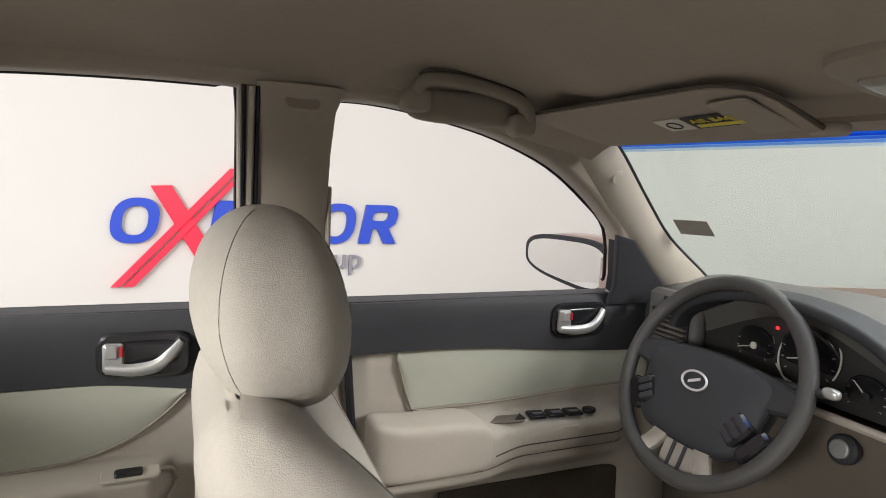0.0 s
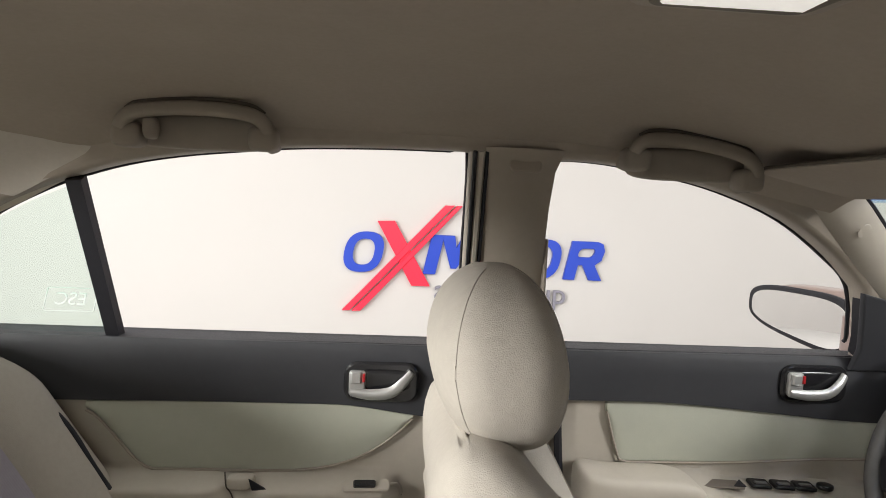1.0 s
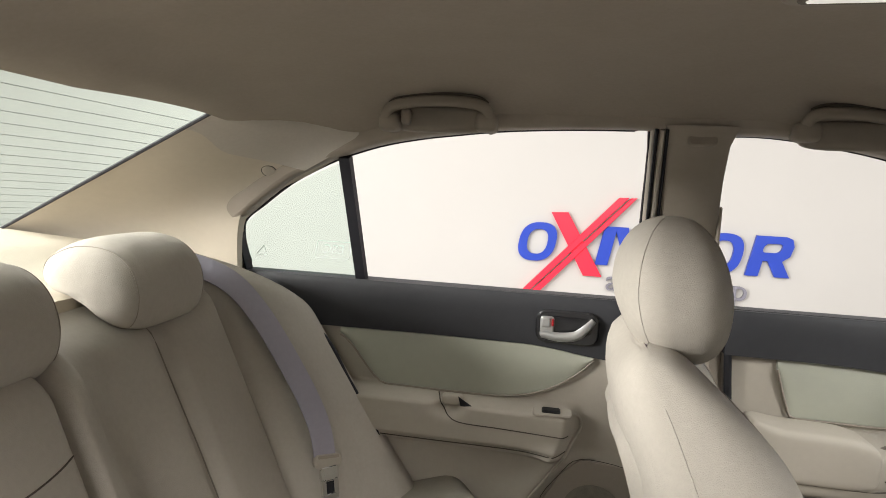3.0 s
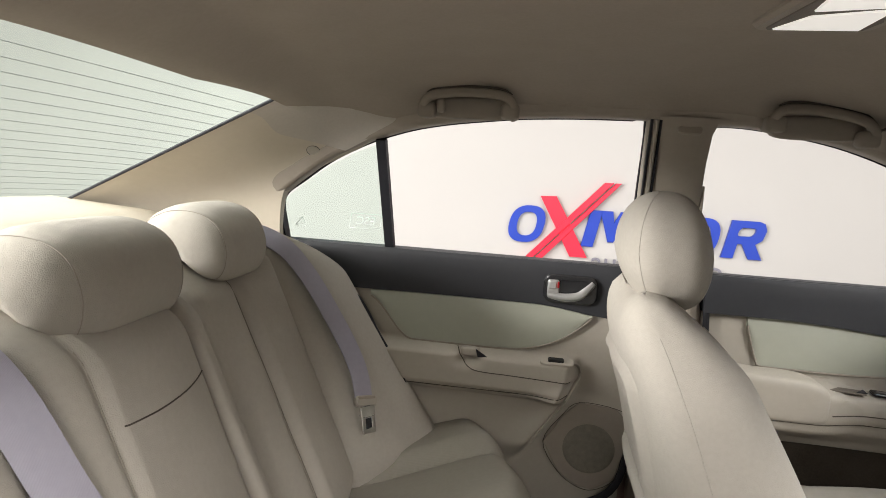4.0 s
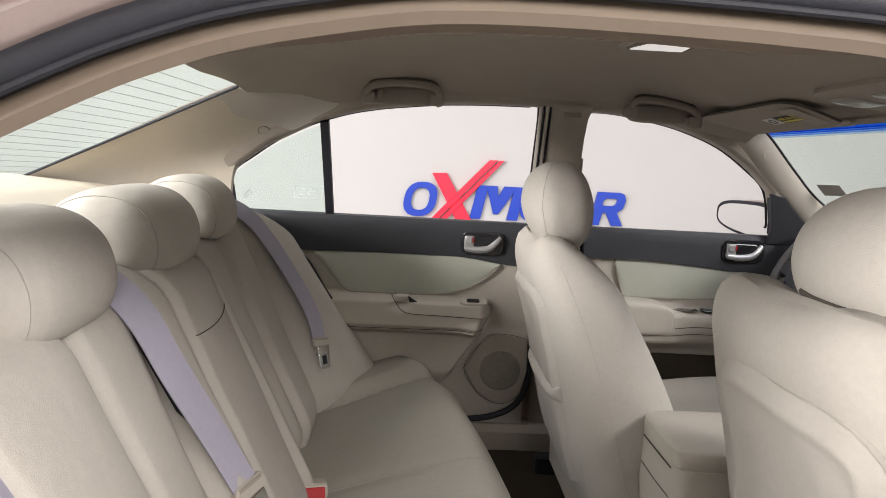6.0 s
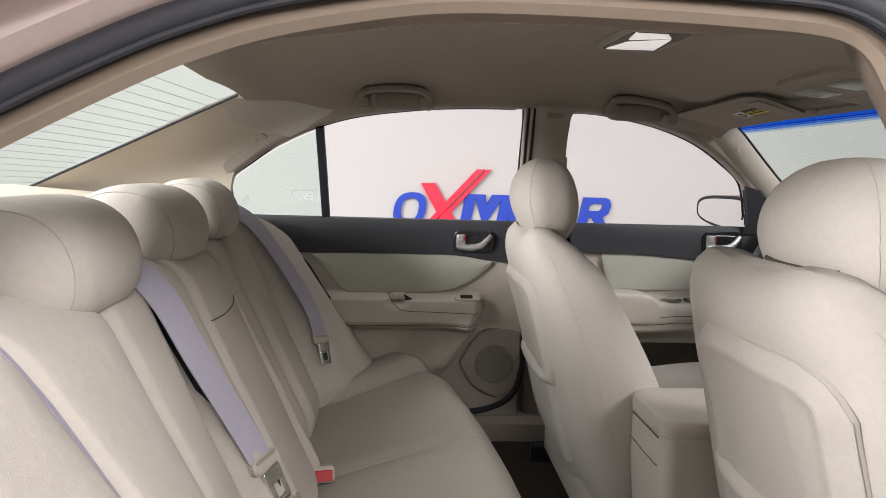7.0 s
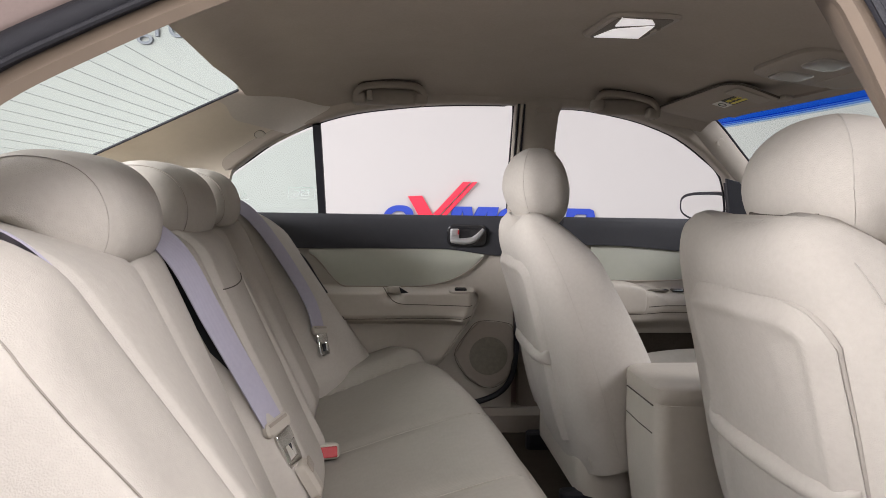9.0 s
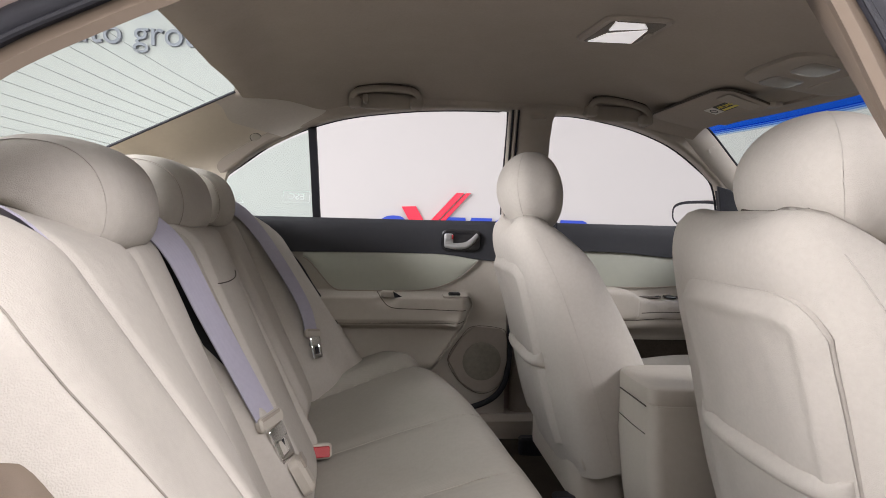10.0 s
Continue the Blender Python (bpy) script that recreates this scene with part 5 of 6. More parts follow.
def seat_belt(label, pts, tongue, tail, half=0.024, up=(0.72, -0.50, 0.42)):
    """Flat webbing from the shoulder down, a steel tongue in a beige stop, and the tail below it."""
    root = thing("seat_belt", label, "seat belt", *pts[-1], group="rear seat belts")
    line = smooth_line(pts, 6)
    part("webbing", sweep(line, [(-half, -0.0012), (half, -0.0012), (half, 0.0012), (-half, 0.0012)], up), LILAC, root, "pale lilac-grey belt webbing")
    if tongue:
        end, prev = Vector(pts[-1]), Vector(pts[-2])
        d = (end - prev).normalized()
        s = d.cross(Vector(up)).normalized()
        n = s.cross(d)
        m = Matrix(((s.x, d.x, n.x, end.x), (s.y, d.y, n.y, end.y), (s.z, d.z, n.z, end.z), (0, 0, 0, 1)))
        # the stop sits askew over the webbing; a forked steel tongue hangs below it
        part("belt_stop", moved(slab(rounded(0.066, 0.026, 0.010), 0.012, 0.004), m @ pose(-0.004, 0.004, -0.004, 0, 0, -14)), BEIGE, root, "beige plastic tongue cover")
        part("stop_slot", moved(slab(rounded(0.050, 0.006, 0.002), 0.003, 0.001), m @ pose(-0.004, -0.004, 0.0065, 0, 0, -14)), BEIGE_DARK, root)
        tg = part("tongue", moved(join(slab(rounded(0.034, 0.022, 0.004), 0.005, 0.001), moved(slab(rounded(0.009, 0.030, 0.003), 0.005, 0.001), pose(-0.0115, 0.022, 0)), moved(slab(rounded(0.009, 0.030, 0.003), 0.005, 0.001), pose(0.0115, 0.022, 0)), moved(slab(rounded(0.030, 0.010, 0.003), 0.0052, 0.001), pose(0, 0.036, 0))), m @ Matrix.Scale(1.25, 4) @ pose(0.002, 0.022, 0.004, 0, 0, -8)), CHROME, root, "bright steel belt tongue")
        part("tongue_slot", moved(slab(rounded(0.015, 0.018, 0.003), 0.0012, 0.0003), m @ Matrix.Scale(1.25, 4) @ pose(0.004, 0.044, 0.0032, 0, 0, -8)), BLACK, tg)
        if tail:
            # same belt running on; its darker grey carries the shade down there
            part("tail", sweep(smooth_line([end + d * 0.02 - n * 0.006, *tail], 6), [(-0.023, -0.0012), (0.023, -0.0012), (0.023, 0.0012), (-0.023, 0.0012)], up), WEBGREY, root, "webbing tail below the tongue, its shade put into the grey")
    return root


seat_belt("pale lilac-grey outer belt lying down the backrest", [(-0.80, 0.43, 1.068), back_point(0.470, 1.058, 0.008), back_point(0.490, 1.02, 0.014), back_point(0.515, 0.95, 0.020), back_point(0.527, 0.82, 0.026), back_point(0.527, 0.72, 0.026), (-0.495, 0.520, 0.652)], True, [(-0.466, 0.556, 0.57), (-0.450, 0.578, 0.50)], 0.025)
seat_belt("pale lilac-grey middle belt lying down the backrest", [(-0.76, -0.335, 1.03), (-0.665, -0.340, 1.0), (-0.604, -0.339, 0.95), (-0.558, -0.319, 0.85), (-0.5155, -0.2895, 0.75), (-0.472, -0.270, 0.655)], True, None, 0.025, (0.86, -0.40, 0.30))
seat_belt("pale lilac-grey near outer belt folded into the bolster crease", [(-0.72, -0.690, 1.045), back_point(-0.700, 1.022, 0.012), back_point(-0.707, 0.985, 0.014), back_point(-0.709, 0.93, 0.018), back_point(-0.709, 0.85, 0.016), back_point(-0.710, 0.72, 0.012), back_point(-0.711, 0.52, 0.006)], False, None, 0.017, (0.70, 0.45, 0.5))


def buckle():
    root = thing("belt_buckle", "beige belt buckle with a red release button", "belt buckle", -0.43, 0.02, 0.45)
    m = look((-0.411, 0.002, 0.492), (-0.455, 0.22, 0.412))
    part("buckle_body", moved(slab(rounded(0.052, 0.034, 0.009), 0.060, 0.004), m @ pose(0, 0, -0.060)), BEIGE, root, "beige buckle body")
    part("release_button", moved(slab(rounded(0.042, 0.023, 0.003), 0.004, 0.0015), m @ pose(0, -0.002, 0.0)), RED, root, "red release button")
    part("buckle_strap", sweep([(-0.425, 0.06, 0.472), (-0.447, 0.12, 0.44), (-0.467, 0.15, 0.41)], [(-0.022, -0.002), (0.022, -0.002), (0.022, 0.002), (-0.022, 0.002)]), BEIGE, root)
    r2 = thing("belt_buckle", "beige plastic buckle tucked under the middle belt", "belt buckle", -0.42, -0.235, 0.50)
    m = pose(-0.422, -0.266, 0.552, 0, 62, 8)
    part("buckle_body", moved(slab(rounded(0.066, 0.042, 0.012), 0.022, 0.007), m), BEIGE, r2, "beige buckle body")
    part("release_button", moved(slab(rounded(0.02, 0.032, 0.003), 0.004, 0.001), m @ pose(-0.022, 0, 0.022)), BEIGE_DARK, r2)
    part("buckle_strap", sweep([(-0.425, -0.262, 0.500), (-0.43, -0.25, 0.47), (-0.45, -0.22, 0.44)], [(-0.016, -0.004), (0.016, -0.004), (0.016, 0.004), (-0.016, 0.004)], (1, 0, 0)), WEBGREY, r2)


buckle()


# ---- dashboard, wheel, console ----
def dashboard():
    root = thing("dashboard", "dark dashboard with hooded round instruments", "dashboard", 1.15, CY, 0.4)

    def top(u, v):
        y = CY + (v * 2 - 1) * 0.735
        hood = bump_at(y, 0.36, 0.20)
        x = 0.98 + 0.40 * u - 0.02 * hood * (1 - u)
        z = 1.0 + 0.065 * hood * (1 - u) ** 1.5 + 0.030 * math.sin(math.pi * u) + 0.016 * u - 0.05 * step(0.12, 0.0, u) * (1 - hood)
        return Vector((x, y, z))

    part("dash_top", sheet(16, 60, top, (0.02, 0, -0.04)), DASHGREY, root, "mid grey soft dashboard top", sharp=70)
    part("dash_face", sheet(12, 60, lambda u, v: Vector((0.985 - 0.03 * math.sin(math.pi * u) + 0.06 * u + 0.075 * step(0.225, 0.195, abs(CY + (v * 2 - 1) * 0.735 - 0.36)) * step(0.98, 0.80, u), CY + (v * 2 - 1) * 0.735, 0.985 - 0.103 * u)), (0.10, 0, 0)), CHARCOAL, root, "dark grey dashboard face", sharp=70)
    part("dash_lower", sheet(12, 60, lambda u, v: Vector((0.985 + 0.02 * math.sin(math.pi * u) + 0.10 * u, CY + (v * 2 - 1) * 0.735, 0.884 - 0.41 * u)), (0.10, 0, 0)), DASHTAUPE, root, "taupe lower dashboard, footwell shade in its colour", sharp=70)
    part("trim_strip", sweep([(0.978, CY + (v / 20 * 2 - 1) * 0.73, 0.886) for v in range(21)], circle(0.007, 8)), BEIGE, root, "beige trim strip")
    # hooded cluster: black bowl, dials with pale rings and needles
    hoodpts = [(0.955, 0.360 + 0.215 * math.cos(a), 0.965 + 0.095 * math.sin(a)) for a in [math.pi * i / 24 for i in range(25)]]
    part("cluster_hood", sweep(hoodpts, rounded(0.02, 0.075, 0.008, 3), (1, 0, 0)), CHARCOAL, root, "curved cluster hood")
    part("cluster_face", moved(slab([(0.205 * math.cos(a), 0.078 * math.sin(a)) for a in [math.pi * i / 24 for i in range(25)]] + [(-0.19, -0.06), (0.19, -0.06)], 0.01, 0.002), Matrix(((0, 0, -1, 1.002), (-1, 0, 0, 0.360), (0, 1.15, 0.2, 0.965), (0, 0, 0, 1)))), INK, root, "black instrument face")

    def dial(y, z, r, tip, arc):
        d = part("dial", moved(pillow((0, 0, 0), r, r, 0.003, 0.5, 1.0, 36, 8), pose(0.990, y, z, 0, 90 - 15, 0)), GLOSSBLACK, root, "round black dial")
        a0, a1, w = arc
        part("dial_ring", sweep([(0.986 + 0.26 * r * math.sin(a), y + r * math.cos(a), z + r * math.sin(a)) for a in [radians(a0 + (a1 - a0) * i / 48) for i in range(49)]], circle(w, 6), (1, 0, 0)), PALE if w > 0.001 else STEEL, d, "pale dial ring")
        part("needle", sweep([(0.983, y, z), (0.983, y + tip[0], z + tip[1])], circle(0.0013, 5), (1, 0, 0)), PALE, d, "pale needle")
        part("needle_cap", pillow((0.983, y, z), 0.003, 0.0065, 0.0065, 0.7, 1.0, 16, 8), PALE if w <= 0.001 and y > 0.3 else CHARCOAL, d)
        for i in range(11):
            a = radians(215 - 25 * i)
            part("dial_tick", sweep([(0.983, y + r * 0.80 * math.cos(a), z + r * 0.80 * math.sin(a)), (0.983, y + r * 0.90 * math.cos(a), z + r * 0.90 * math.sin(a))], circle(0.0006, 4), (1, 0, 0)), STEEL, d)
    dial(0.334, 0.966, 0.053, (0.036, -0.010), (-130, 205, 0.0017))
    part("ring_foot", sweep([(0.974, 0.382, 0.943), (0.974, 0.367, 0.925), (0.976, 0.345, 0.918)], circle(0.0015, 5), (1, 0, 0)), PALE, root, "pale corner of the dial ring")
    dial(0.437, 0.959, 0.038, (0.033, -0.010), (20, 160, 0.0005))
    dial(0.236, 0.935, 0.034, (0.020, 0.020), (30, 150, 0.0009))
    part("warning_lamp", pillow((0.984, 0.394, 1.002), 0.002, 0.0035, 0.003, 0.8, 0.8, 10, 6), GLOWRED, root, "small red warning lamp")
    # side air vent
    vent = part("air_vent", boxed(0.958, 0.995, 0.548, 0.690, 0.905, 1.022, 0.010), DASHGREY, root, "grey side air vent")
    part("vent_mouth", boxed(0.952, 0.961, 0.565, 0.668, 0.926, 0.984, 0.003), BLACK, vent)
    for i in range(5):
        part("vent_slat", boxed(0.945, 0.958, 0.567, 0.666, 0.930 + 0.0108 * i, 0.9345 + 0.0108 * i, 0.001), DASHTAUPE, vent)
    for i in range(4):
        part("demist_slot", boxed(0.953, 0.962, 0.563 + 0.021 * i, 0.574 + 0.021 * i, 0.997, 1.012, 0.001), BLACK, vent)
    # ignition lock and wiper stalk
    ig = part("ignition_lock", moved(slab(circle(0.024, 28), 0.014, 0.004), pose(0.990, 0.258, 0.840, 0, -80, 0)), CHARCOAL, root, "round ignition lock")
    part("key_barrel", moved(slab(circle(0.015, 24), 0.006, 0.002), pose(0.975, 0.258, 0.843, 0, -80, 0)), SILVER, ig, "silver key barrel")
    part("stalk", sweep(smooth_line([(0.90, 0.34, 0.935), (0.885, 0.27, 0.945), (0.875, 0.225, 0.952)], 4), circle(0.007, 10, 0.006)), CHARCOAL, root, "dark control stalk")
    part("stalk_tip", pillow((0.876, 0.219, 0.956), 0.008, 0.013, 0.008, 0.7, 0.7, 18, 10), SILVER, root, "silver stalk tip")
    part("column_shroud", pillow((1.00, 0.40, 0.865), 0.11, 0.055, 0.05, 0.5, 0.5, 32, 18), DASHTAUPE, root, "taupe steering column shroud")
    part("demist_vent", sweep([(1.30, -0.50, 1.032), (1.325, 0.0, 1.034), (1.315, 0.40, 1.032), (1.295, 0.50, 1.030)], rounded(0.022, 0.006, 0.002, 2)), BLACK, root, "black windscreen demist slot")


dashboard()


def steering_wheel():
    c, s = math.cos(radians(24)), math.sin(radians(24))
    wx, wy, wz = 0.858, 0.424, 0.913
    root = thing("steering_wheel", "dark grey steering wheel with silver oval emblem", "steering wheel", wx, wy, wz)
    m = Matrix(((0, s, -c, wx), (-1, 0, 0, wy), (0, c, s, wz), (0, 0, 0, 1)))
    R = 0.176
    rim = [Vector((R * math.cos(2 * math.pi * i / 64), R * math.sin(2 * math.pi * i / 64), 0)) for i in range(64)]
    part("rim", moved(sweep(rim, circle(0.0142, 12, 0.0130), (0, 0, 1), True), m), RIMGREY, root, "dark grey leather-grain rim")
    half = [(0.0, 0.048), (0.040, 0.0465), (0.080, 0.042), (0.118, 0.033), (0.131, 0.018), (0.128, -0.015), (0.122, -0.050), (0.112, -0.086), (0.092, -0.108), (0.050, -0.116), (0.0, -0.118)]
    hub = half + [(-x, y) for x, y in half[-2:0:-1]]
    hubs = [(p.x, p.y) for p in smooth_line([(*p, 0) for p in hub], 5, True)]
    part("hub_pad", moved(loft([[(x * k, (y + 0.03) * k - 0.03, z) for x, y in hubs] for k, z in ((0.90, -0.045), (0.985, -0.020), (1.0, -0.006), (0.98, 0.002), (0.92, 0.007), (0.74, 0.013), (0.45, 0.017), (0.15, 0.018))]), m), CHARCOAL, root, "dark grey domed airbag pad", sharp=60)
    part("pad_gap", moved(sweep([(x * 1.004, (y + 0.03) * 1.004 - 0.03, -0.006) for x, y in hubs], circle(0.0020, 6), (0, 0, 1), True), m), BLACK, root)
    part("emblem", moved(sweep([(0.026 * math.cos(a), 0.016 * math.sin(a), 0) for a in [2 * math.pi * i / 32 for i in range(32)]], circle(0.0022, 6), (0, 0, 1), True), m @ pose(0.0, -0.012, 0.022)), STEEL, root, "silver oval emblem ring")
    part("emblem_bar", moved(slab([(-0.012, -0.004), (0.012, 0.0), (0.012, 0.005), (-0.012, 0.001)], 0.002, 0.0005), m @ pose(0.0, -0.012, 0.021, 0, 0, 15)), STEEL, root)
    for s in (-1, 1):
        part("spoke", moved(slab([(s * 0.08, 0.045), (s * 0.175, 0.03), (s * 0.18, -0.005), (s * 0.085, -0.02)] if s < 0 else [(0.085, -0.02), (0.18, -0.005), (0.175, 0.03), (0.08, 0.045)], 0.022, 0.006), m @ pose(0, 0, -0.018)), CHARCOAL, root, "dark grey spoke")
        part("lower_spoke", moved(sweep(smooth_line([(s * 0.04, -0.10, -0.01), (s * 0.055, -0.135, -0.008), (s * 0.075, -0.168, 0.0)], 4), rounded(0.032, 0.014, 0.005, 2)), m), SPOKE, root, "satin grey-beige lower spoke")
    part("spoke_cover", moved(slab(rounded(0.075, 0.055, 0.012), 0.010, 0.004), m @ pose(0, -0.140, -0.020)), SPOKE, root, "satin grey-beige cover between the lower spokes")
    for dx in (-0.012, 0.012):
        part("cover_rib", moved(slab(rounded(0.006, 0.045, 0.002), 0.004, 0.001), m @ pose(dx, -0.140, -0.010)), CHARCOAL, root)
    for k in (-1, 1):
        pod = part("button_pod", moved(slab(rounded(0.040, 0.050, 0.010), 0.016, 0.005), m @ pose(k * 0.098, -0.058, 0.001, 0, 0, -32 * k)), GLOSSBLACK, root, "gloss black button pod")
        for i in range(3):
            part("button", moved(slab(rounded(0.030, 0.011, 0.003), 0.005, 0.002), m @ pose(k * 0.098, -0.058, 0.015, 0, 0, -32 * k) @ pose(0, -0.015 + 0.015 * i, 0)), CHARCOAL, pod, "dark rubber button")
        part("thumb_pod", moved(slab(rounded(0.026, 0.062, 0.010), 0.014, 0.005), m @ pose(k * 0.128, -0.072, -0.006, 0, 0, -32 * k)), GLOSSBLACK, root, "gloss black side button pod")


steering_wheel()


def console():
    root = thing("centre_console", "beige centre console box with padded lid", "console", 0.5, 0.0, 0.3)
    dx, dz = 0.062, -0.035
    part("console_box", loft([[(x + dx, y, z + dz) for x, y in [(p[0] + cx, p[1] + 0.0) for p in rounded(0.52 + g, 0.205, 0.03)]] for z, cx, g in ((0.30, 0.50, -0.04), (0.42, 0.49, -0.02), (0.55, 0.485, 0.0), (0.655, 0.485, 0.0))]), BEIGE, root, "beige console box")
    part("console_lid", pillow((0.455 + dx, 0.0, 0.672 + dz), 0.235, 0.104, 0.028, 0.35, 0.25, 44, 16), BEIGE, root, "padded beige console lid")
    part("lid_gap", sweep([(0.2235 + dx, -0.072, 0.613), (0.2235 + dx, 0.0, 0.613), (0.2235 + dx, 0.072, 0.613)], circle(0.0016, 6)), GAP_SHADE, root)
    part("console_drawer_line", sweep([(0.2245 + dx, -0.072, 0.552), (0.2245 + dx, 0.0, 0.550), (0.2245 + dx, 0.072, 0.552)], circle(0.0012, 6)), GAP_SHADE, root)
    part("tunnel_trim", boxed(0.72, 1.05, -0.11, 0.11, 0.30, 0.56, 0.03), BEIGE_DARK, root)


console()


# ---- roof fittings ----
def grab_handle(x0, x1, z, dz, label):
    """Flat arched grip folded against the headliner, its feet running back into a shallow recess."""
    y = 0.480
    root = thing("grab_handle", label, "grab handle", (x0 + x1) / 2, y, z, group="roof grab handles")
    L = x1 - x0
    bow = ((0.050, 0.045, -0.012), (0.045, 0.020, -0.008), (0.055, 0.004, 0.004), (0.085, 0.0, 0.017), (0.16, -0.002, 0.026), (0.32, -0.004, 0.031), (0.5, -0.004, 0.0325), (0.70, -0.004, 0.031), (0.85, -0.002, 0.026), (0.925, 0.0, 0.016), (0.948, 0.004, 0.002), (0.955, 0.020, -0.010), (0.950, 0.045, -0.014))
    pts = smooth_line([(x0 + L * a, y + b, z + c + dz * a) for a, b, c in bow], 6)
    part("grip", sweep(pts, rounded(0.020, 0.014, 0.0062, 3), (0, -1, 0.25)), HANDLE, root, "taupe moulded grip", sharp=60)
    for a in (0.085, 0.915):
        part("foot_plate", pillow((x0 + L * a, y + 0.016, z - 0.004 + dz * a), 0.020, 0.020, 0.017, 0.5, 0.5, 24, 12), HANDLE, root, "taupe handle foot")
    part("back_plate", pillow((x0 + L * 0.5, y + 0.040, z + 0.004 + dz * 0.5), L * 0.44, 0.016, 0.024, 0.5, 0.5, 36, 12), HANDLE, root, "shallow recess plate behind the grip")
    # the grip's shadow on the headliner, modelled as a thin dark tube
    edge = smooth_line([(x0 + L * a, y + b + 0.004, z + c + 0.0130 + dz * a) for a, b, c in bow[3:10]], 6)
    part("handle_shade", sweep(edge, circle(0.0032, 6)), GAP_SHADE, root, "shadow line above the grip, drawn as a dark tube")
    return root


grab_handle(-0.396, -0.178, 1.340, 0.004, "taupe grab handle over the rear door")
hk = part("coat_hook", pillow((-0.345, 0.486, 1.346), 0.009, 0.012, 0.015, 0.6, 0.6, 20, 12), HANDLE)
tagged(hk, "small taupe coat hook beside the rear handle", "coat hook")
grab_handle(0.314, 0.520, 1.346, -0.026, "taupe grab handle over the front door")


def dome_lamp():
    x, y = 0.226, -0.010
    z = roof_z(x, y) + 0.003
    root = thing("dome_lamp", "rectangular roof lamp with glowing frosted lenses", "ceiling lamp", x, y, z)

    def skew(w, h, r):
        return [(a - 0.10 * b, b) for a, b in rounded(w, h, r)]

    def down(g, dz):
        return [Vector((x + v[0], y + v[1], z - dz - v[2])) for v in g[0]], g[1]

    part("lamp_frame", down(slab(skew(0.150, 0.172, 0.022), 0.012, 0.005), 0.0), BEIGE_DARK, root, "taupe lamp frame")
    part("lamp_well", down(slab(skew(0.118, 0.150, 0.012), 0.003, 0.001), 0.0105), DASHTAUPE, root, "dark inner edge of the lamp")
    part("lens", down(slab([(-0.058, 0.064), (0.044, 0.060), (0.040, -0.034), (-0.036, 0.000)], 0.004, 0.002), 0.012), LENS, root, "frosted white lens")
    part("lens", down(slab([(-0.041, -0.022), (0.036, -0.044), (0.018, -0.072), (-0.046, -0.074)], 0.004, 0.002), 0.012), LENS, root, "narrow frosted lens")
    part("lamp_switch", down(slab(rounded(0.012, 0.03, 0.003), 0.006, 0.002), 0.012), BEIGE_DARK, root, "taupe lamp switch").location = (0.056, 0.0, 0.0)


dome_lamp()


def map_lamp():
    x, y = 0.66, -0.05
    z = 1.340
    root = thing("map_lamp", "taupe overhead console with clear map lamp lenses", "ceiling lamp", x, y, z)
    m = pose(x, y, z, 180, 0, 0) @ pose(0, 0, 0, 0, -7, 0)
    part("console_shell", moved(pillow((0, 0, 0), 0.130, 0.12, 0.016, 0.5, 0.4, 44, 14), m), BEIGE_DARK, root, "taupe overhead console shell")
    for s in (-1, 1):
        part("lens", moved(pillow((-0.055, 0.055 * s, 0.011), 0.038, 0.040, 0.008, 0.4, 0.5, 30, 10), m), DIMLENS, root, "clear map lamp lens")
    part("glasses_tray", moved(slab(rounded(0.09, 0.15, 0.02), 0.004, 0.002), m @ pose(0.055, 0, 0.0135)), BEIGE_DARK, root, "sunglasses tray lid")


map_lamp()


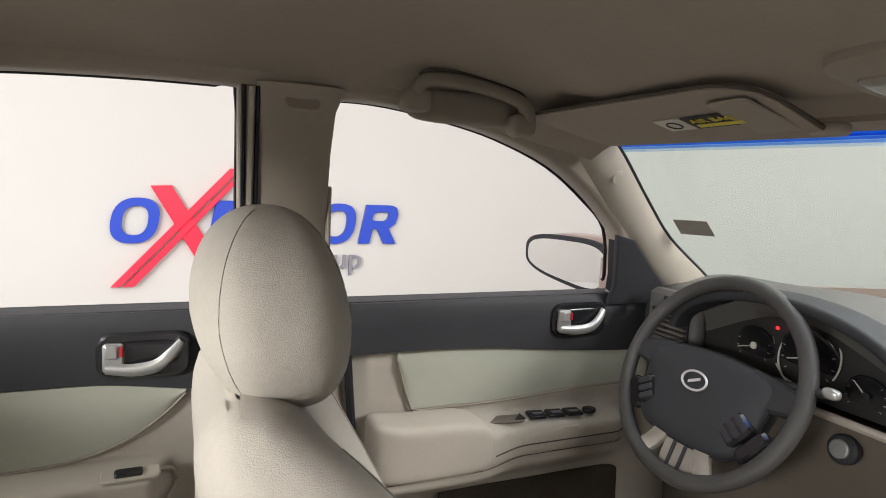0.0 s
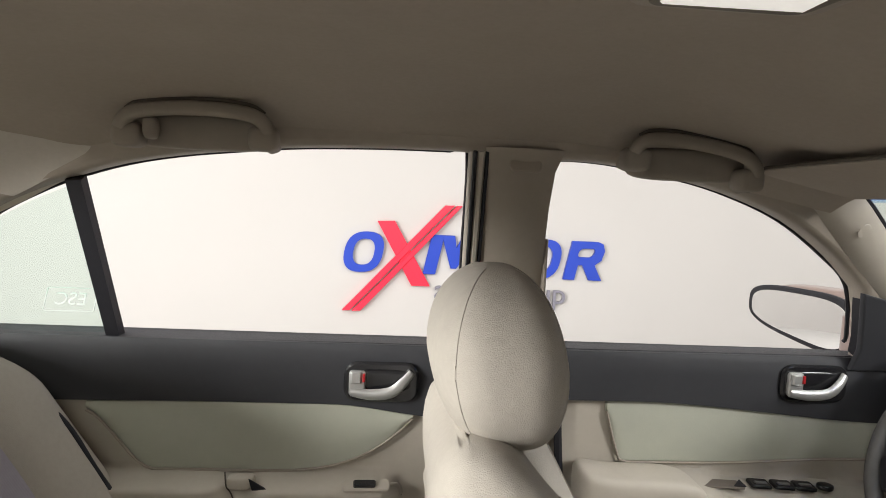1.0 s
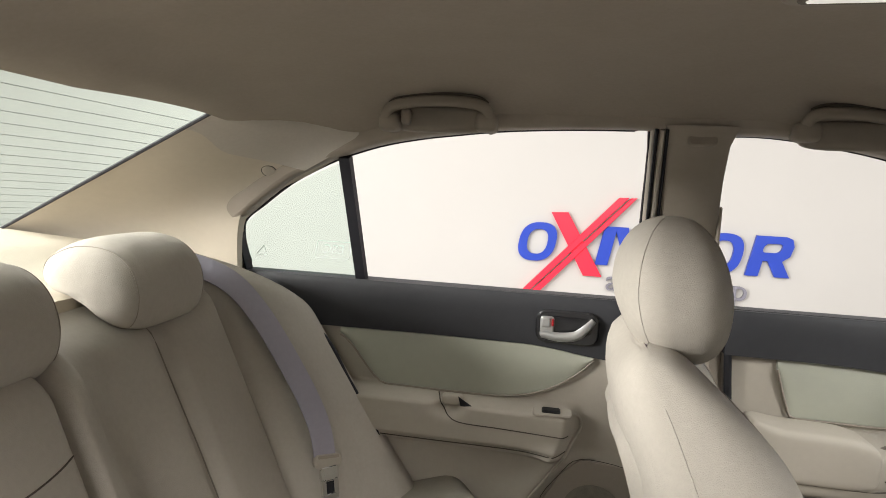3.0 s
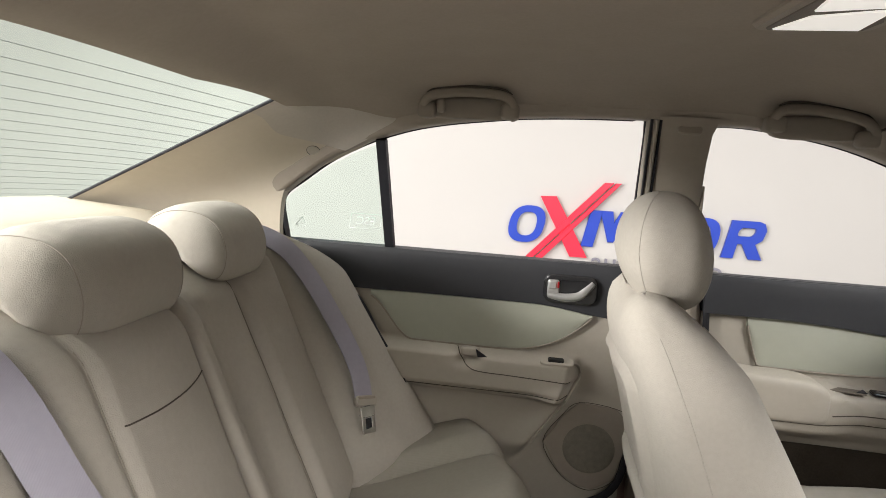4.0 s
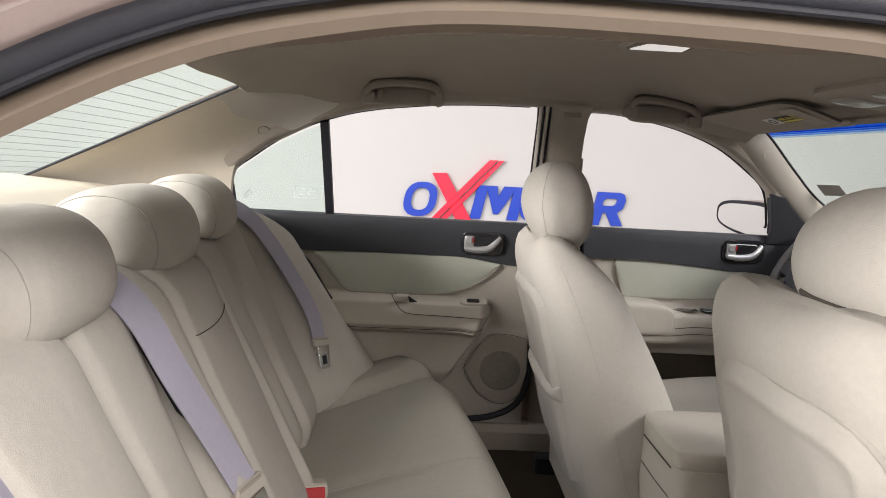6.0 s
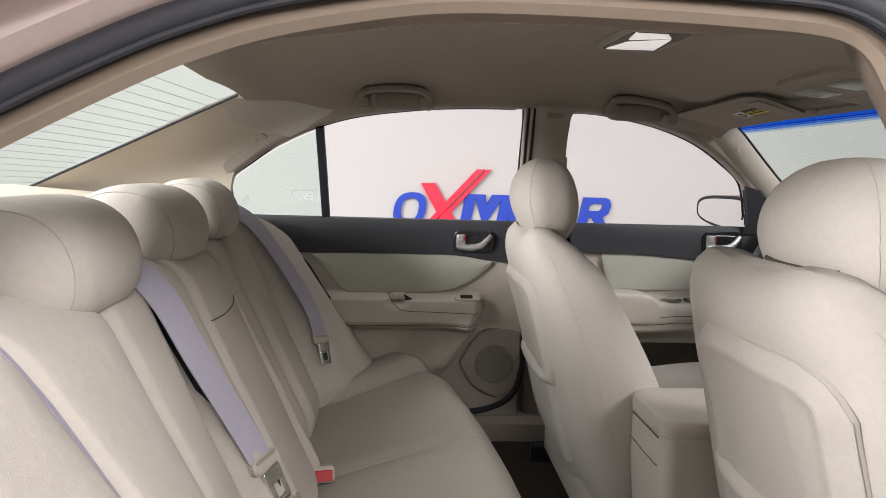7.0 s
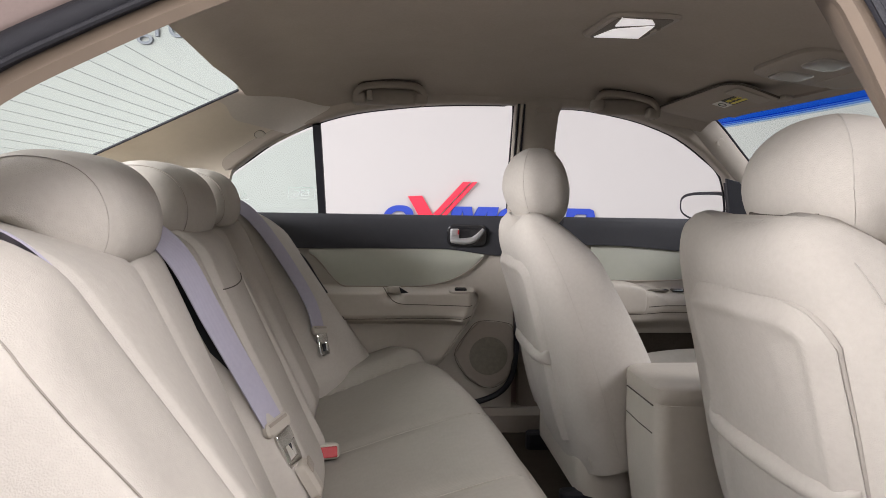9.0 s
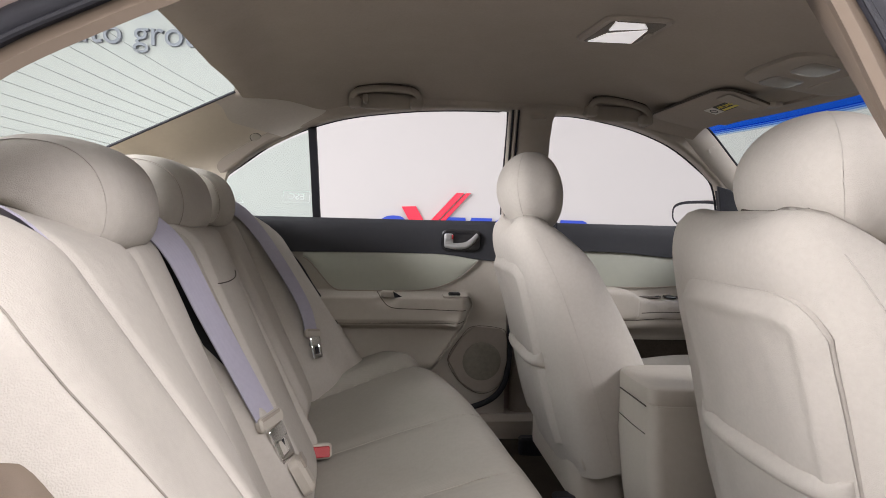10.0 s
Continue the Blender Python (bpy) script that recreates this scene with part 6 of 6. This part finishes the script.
def sun_visor():
    root = thing("sun_visor", "taupe cloth sun visor with a yellow warning label", "sun visor", 0.60, 0.32, 1.30)
    rear = [(0.520, 0.515, 1.333), (0.540, 0.125, 1.341)]
    front = [(0.692, 0.525, 1.300), (0.675, 0.125, 1.298)]

    def flat(u, v):
        a = Vector(rear[0]).lerp(Vector(rear[1]), u)
        b = Vector(front[0]).lerp(Vector(front[1]), u)
        e1, e0 = max(0.0, (u - 0.84) / 0.16), max(0.0, (0.10 - u) / 0.10)
        k = (0.34 * (1 - math.sqrt(max(0.0, 1 - e1 * e1))) + 0.22 * (1 - math.sqrt(max(0.0, 1 - e0 * e0)))) * (1 - v)
        return a.lerp(b, v * (1 - k) + k) + Vector((0, 0, -0.006 * math.sin(math.pi * u) * math.sin(math.pi * v)))

    part("visor_board", sheet(60, 16, flat, (0.002, 0, 0.007)), HEADCLOTH, root, "taupe cloth visor board", sharp=60)
    edge = [flat(u / 40, 0.0) for u in range(41)] + [flat(1.0, v / 8) for v in range(1, 9)]
    part("visor_piping", sweep([p + Vector((0, 0, 0.004)) for p in edge], circle(0.0026, 8)), GAP_SHADE, root, "dark edge piping")
    ex = (flat(0.8, 0.5) - flat(0.5, 0.5)).normalized()
    ez = (flat(0.6, 0.9) - flat(0.6, 0.2)).normalized()
    en = ex.cross(ez).normalized()
    if en.z > 0:
        en = -en

    def on_visor(p):
        return Matrix(((ex.x, -ez.x, en.x, p.x), (ex.y, -ez.y, en.y, p.y), (ex.z, -ez.z, en.z, p.z), (0, 0, 0, 1)))

    c = flat(0.69, 0.46)
    lab = part("label_panel", moved(slab(rounded(0.078, 0.037, 0.001, 1), 0.0012, 0.0003), on_visor(c + ex * 0.030)), INK, root, "black and yellow warning label")
    part("label_picture", moved(slab(rounded(0.042, 0.037, 0.001, 1), 0.0012, 0.0003), on_visor(c - ex * 0.033)), PALE, root, "pale pictogram label")
    part("label_mark", moved(sweep([(0.010 * math.cos(t), 0.010 * math.sin(t), 0.0014) for t in [2 * math.pi * i / 20 for i in range(20)]], circle(0.0012, 5), (0, 0, 1), True), on_visor(c - ex * 0.033)), INK, root)
    part("label_bar", moved(slab(rounded(0.066, 0.009, 0.001, 1), 0.0018, 0.0003), on_visor(c + ex * 0.030 + ez * 0.010)), YELLOW, lab, "bar of small yellow writing")
    lettering("label_lettering", "AIR BAG", 0.017, 0.0004, on_visor(c + ex * 0.030 - ez * 0.006) @ pose(0, 0, 0.0018), YELLOW, lab, "yellow lettering")
    part("vanity_flap", moved(slab(rounded(0.055, 0.100, 0.008), 0.0025, 0.001), on_visor(flat(0.89, 0.48))), BEIGE_DARK, root, "taupe flap at the visor's inner end")
    part("visor_clip", pillow(flat(0.97, 0.9) + Vector((0.01, -0.01, 0.004)), 0.014, 0.02, 0.008, 0.6, 0.6, 20, 10), BEIGE_DARK, root, "taupe visor clip")


sun_visor()
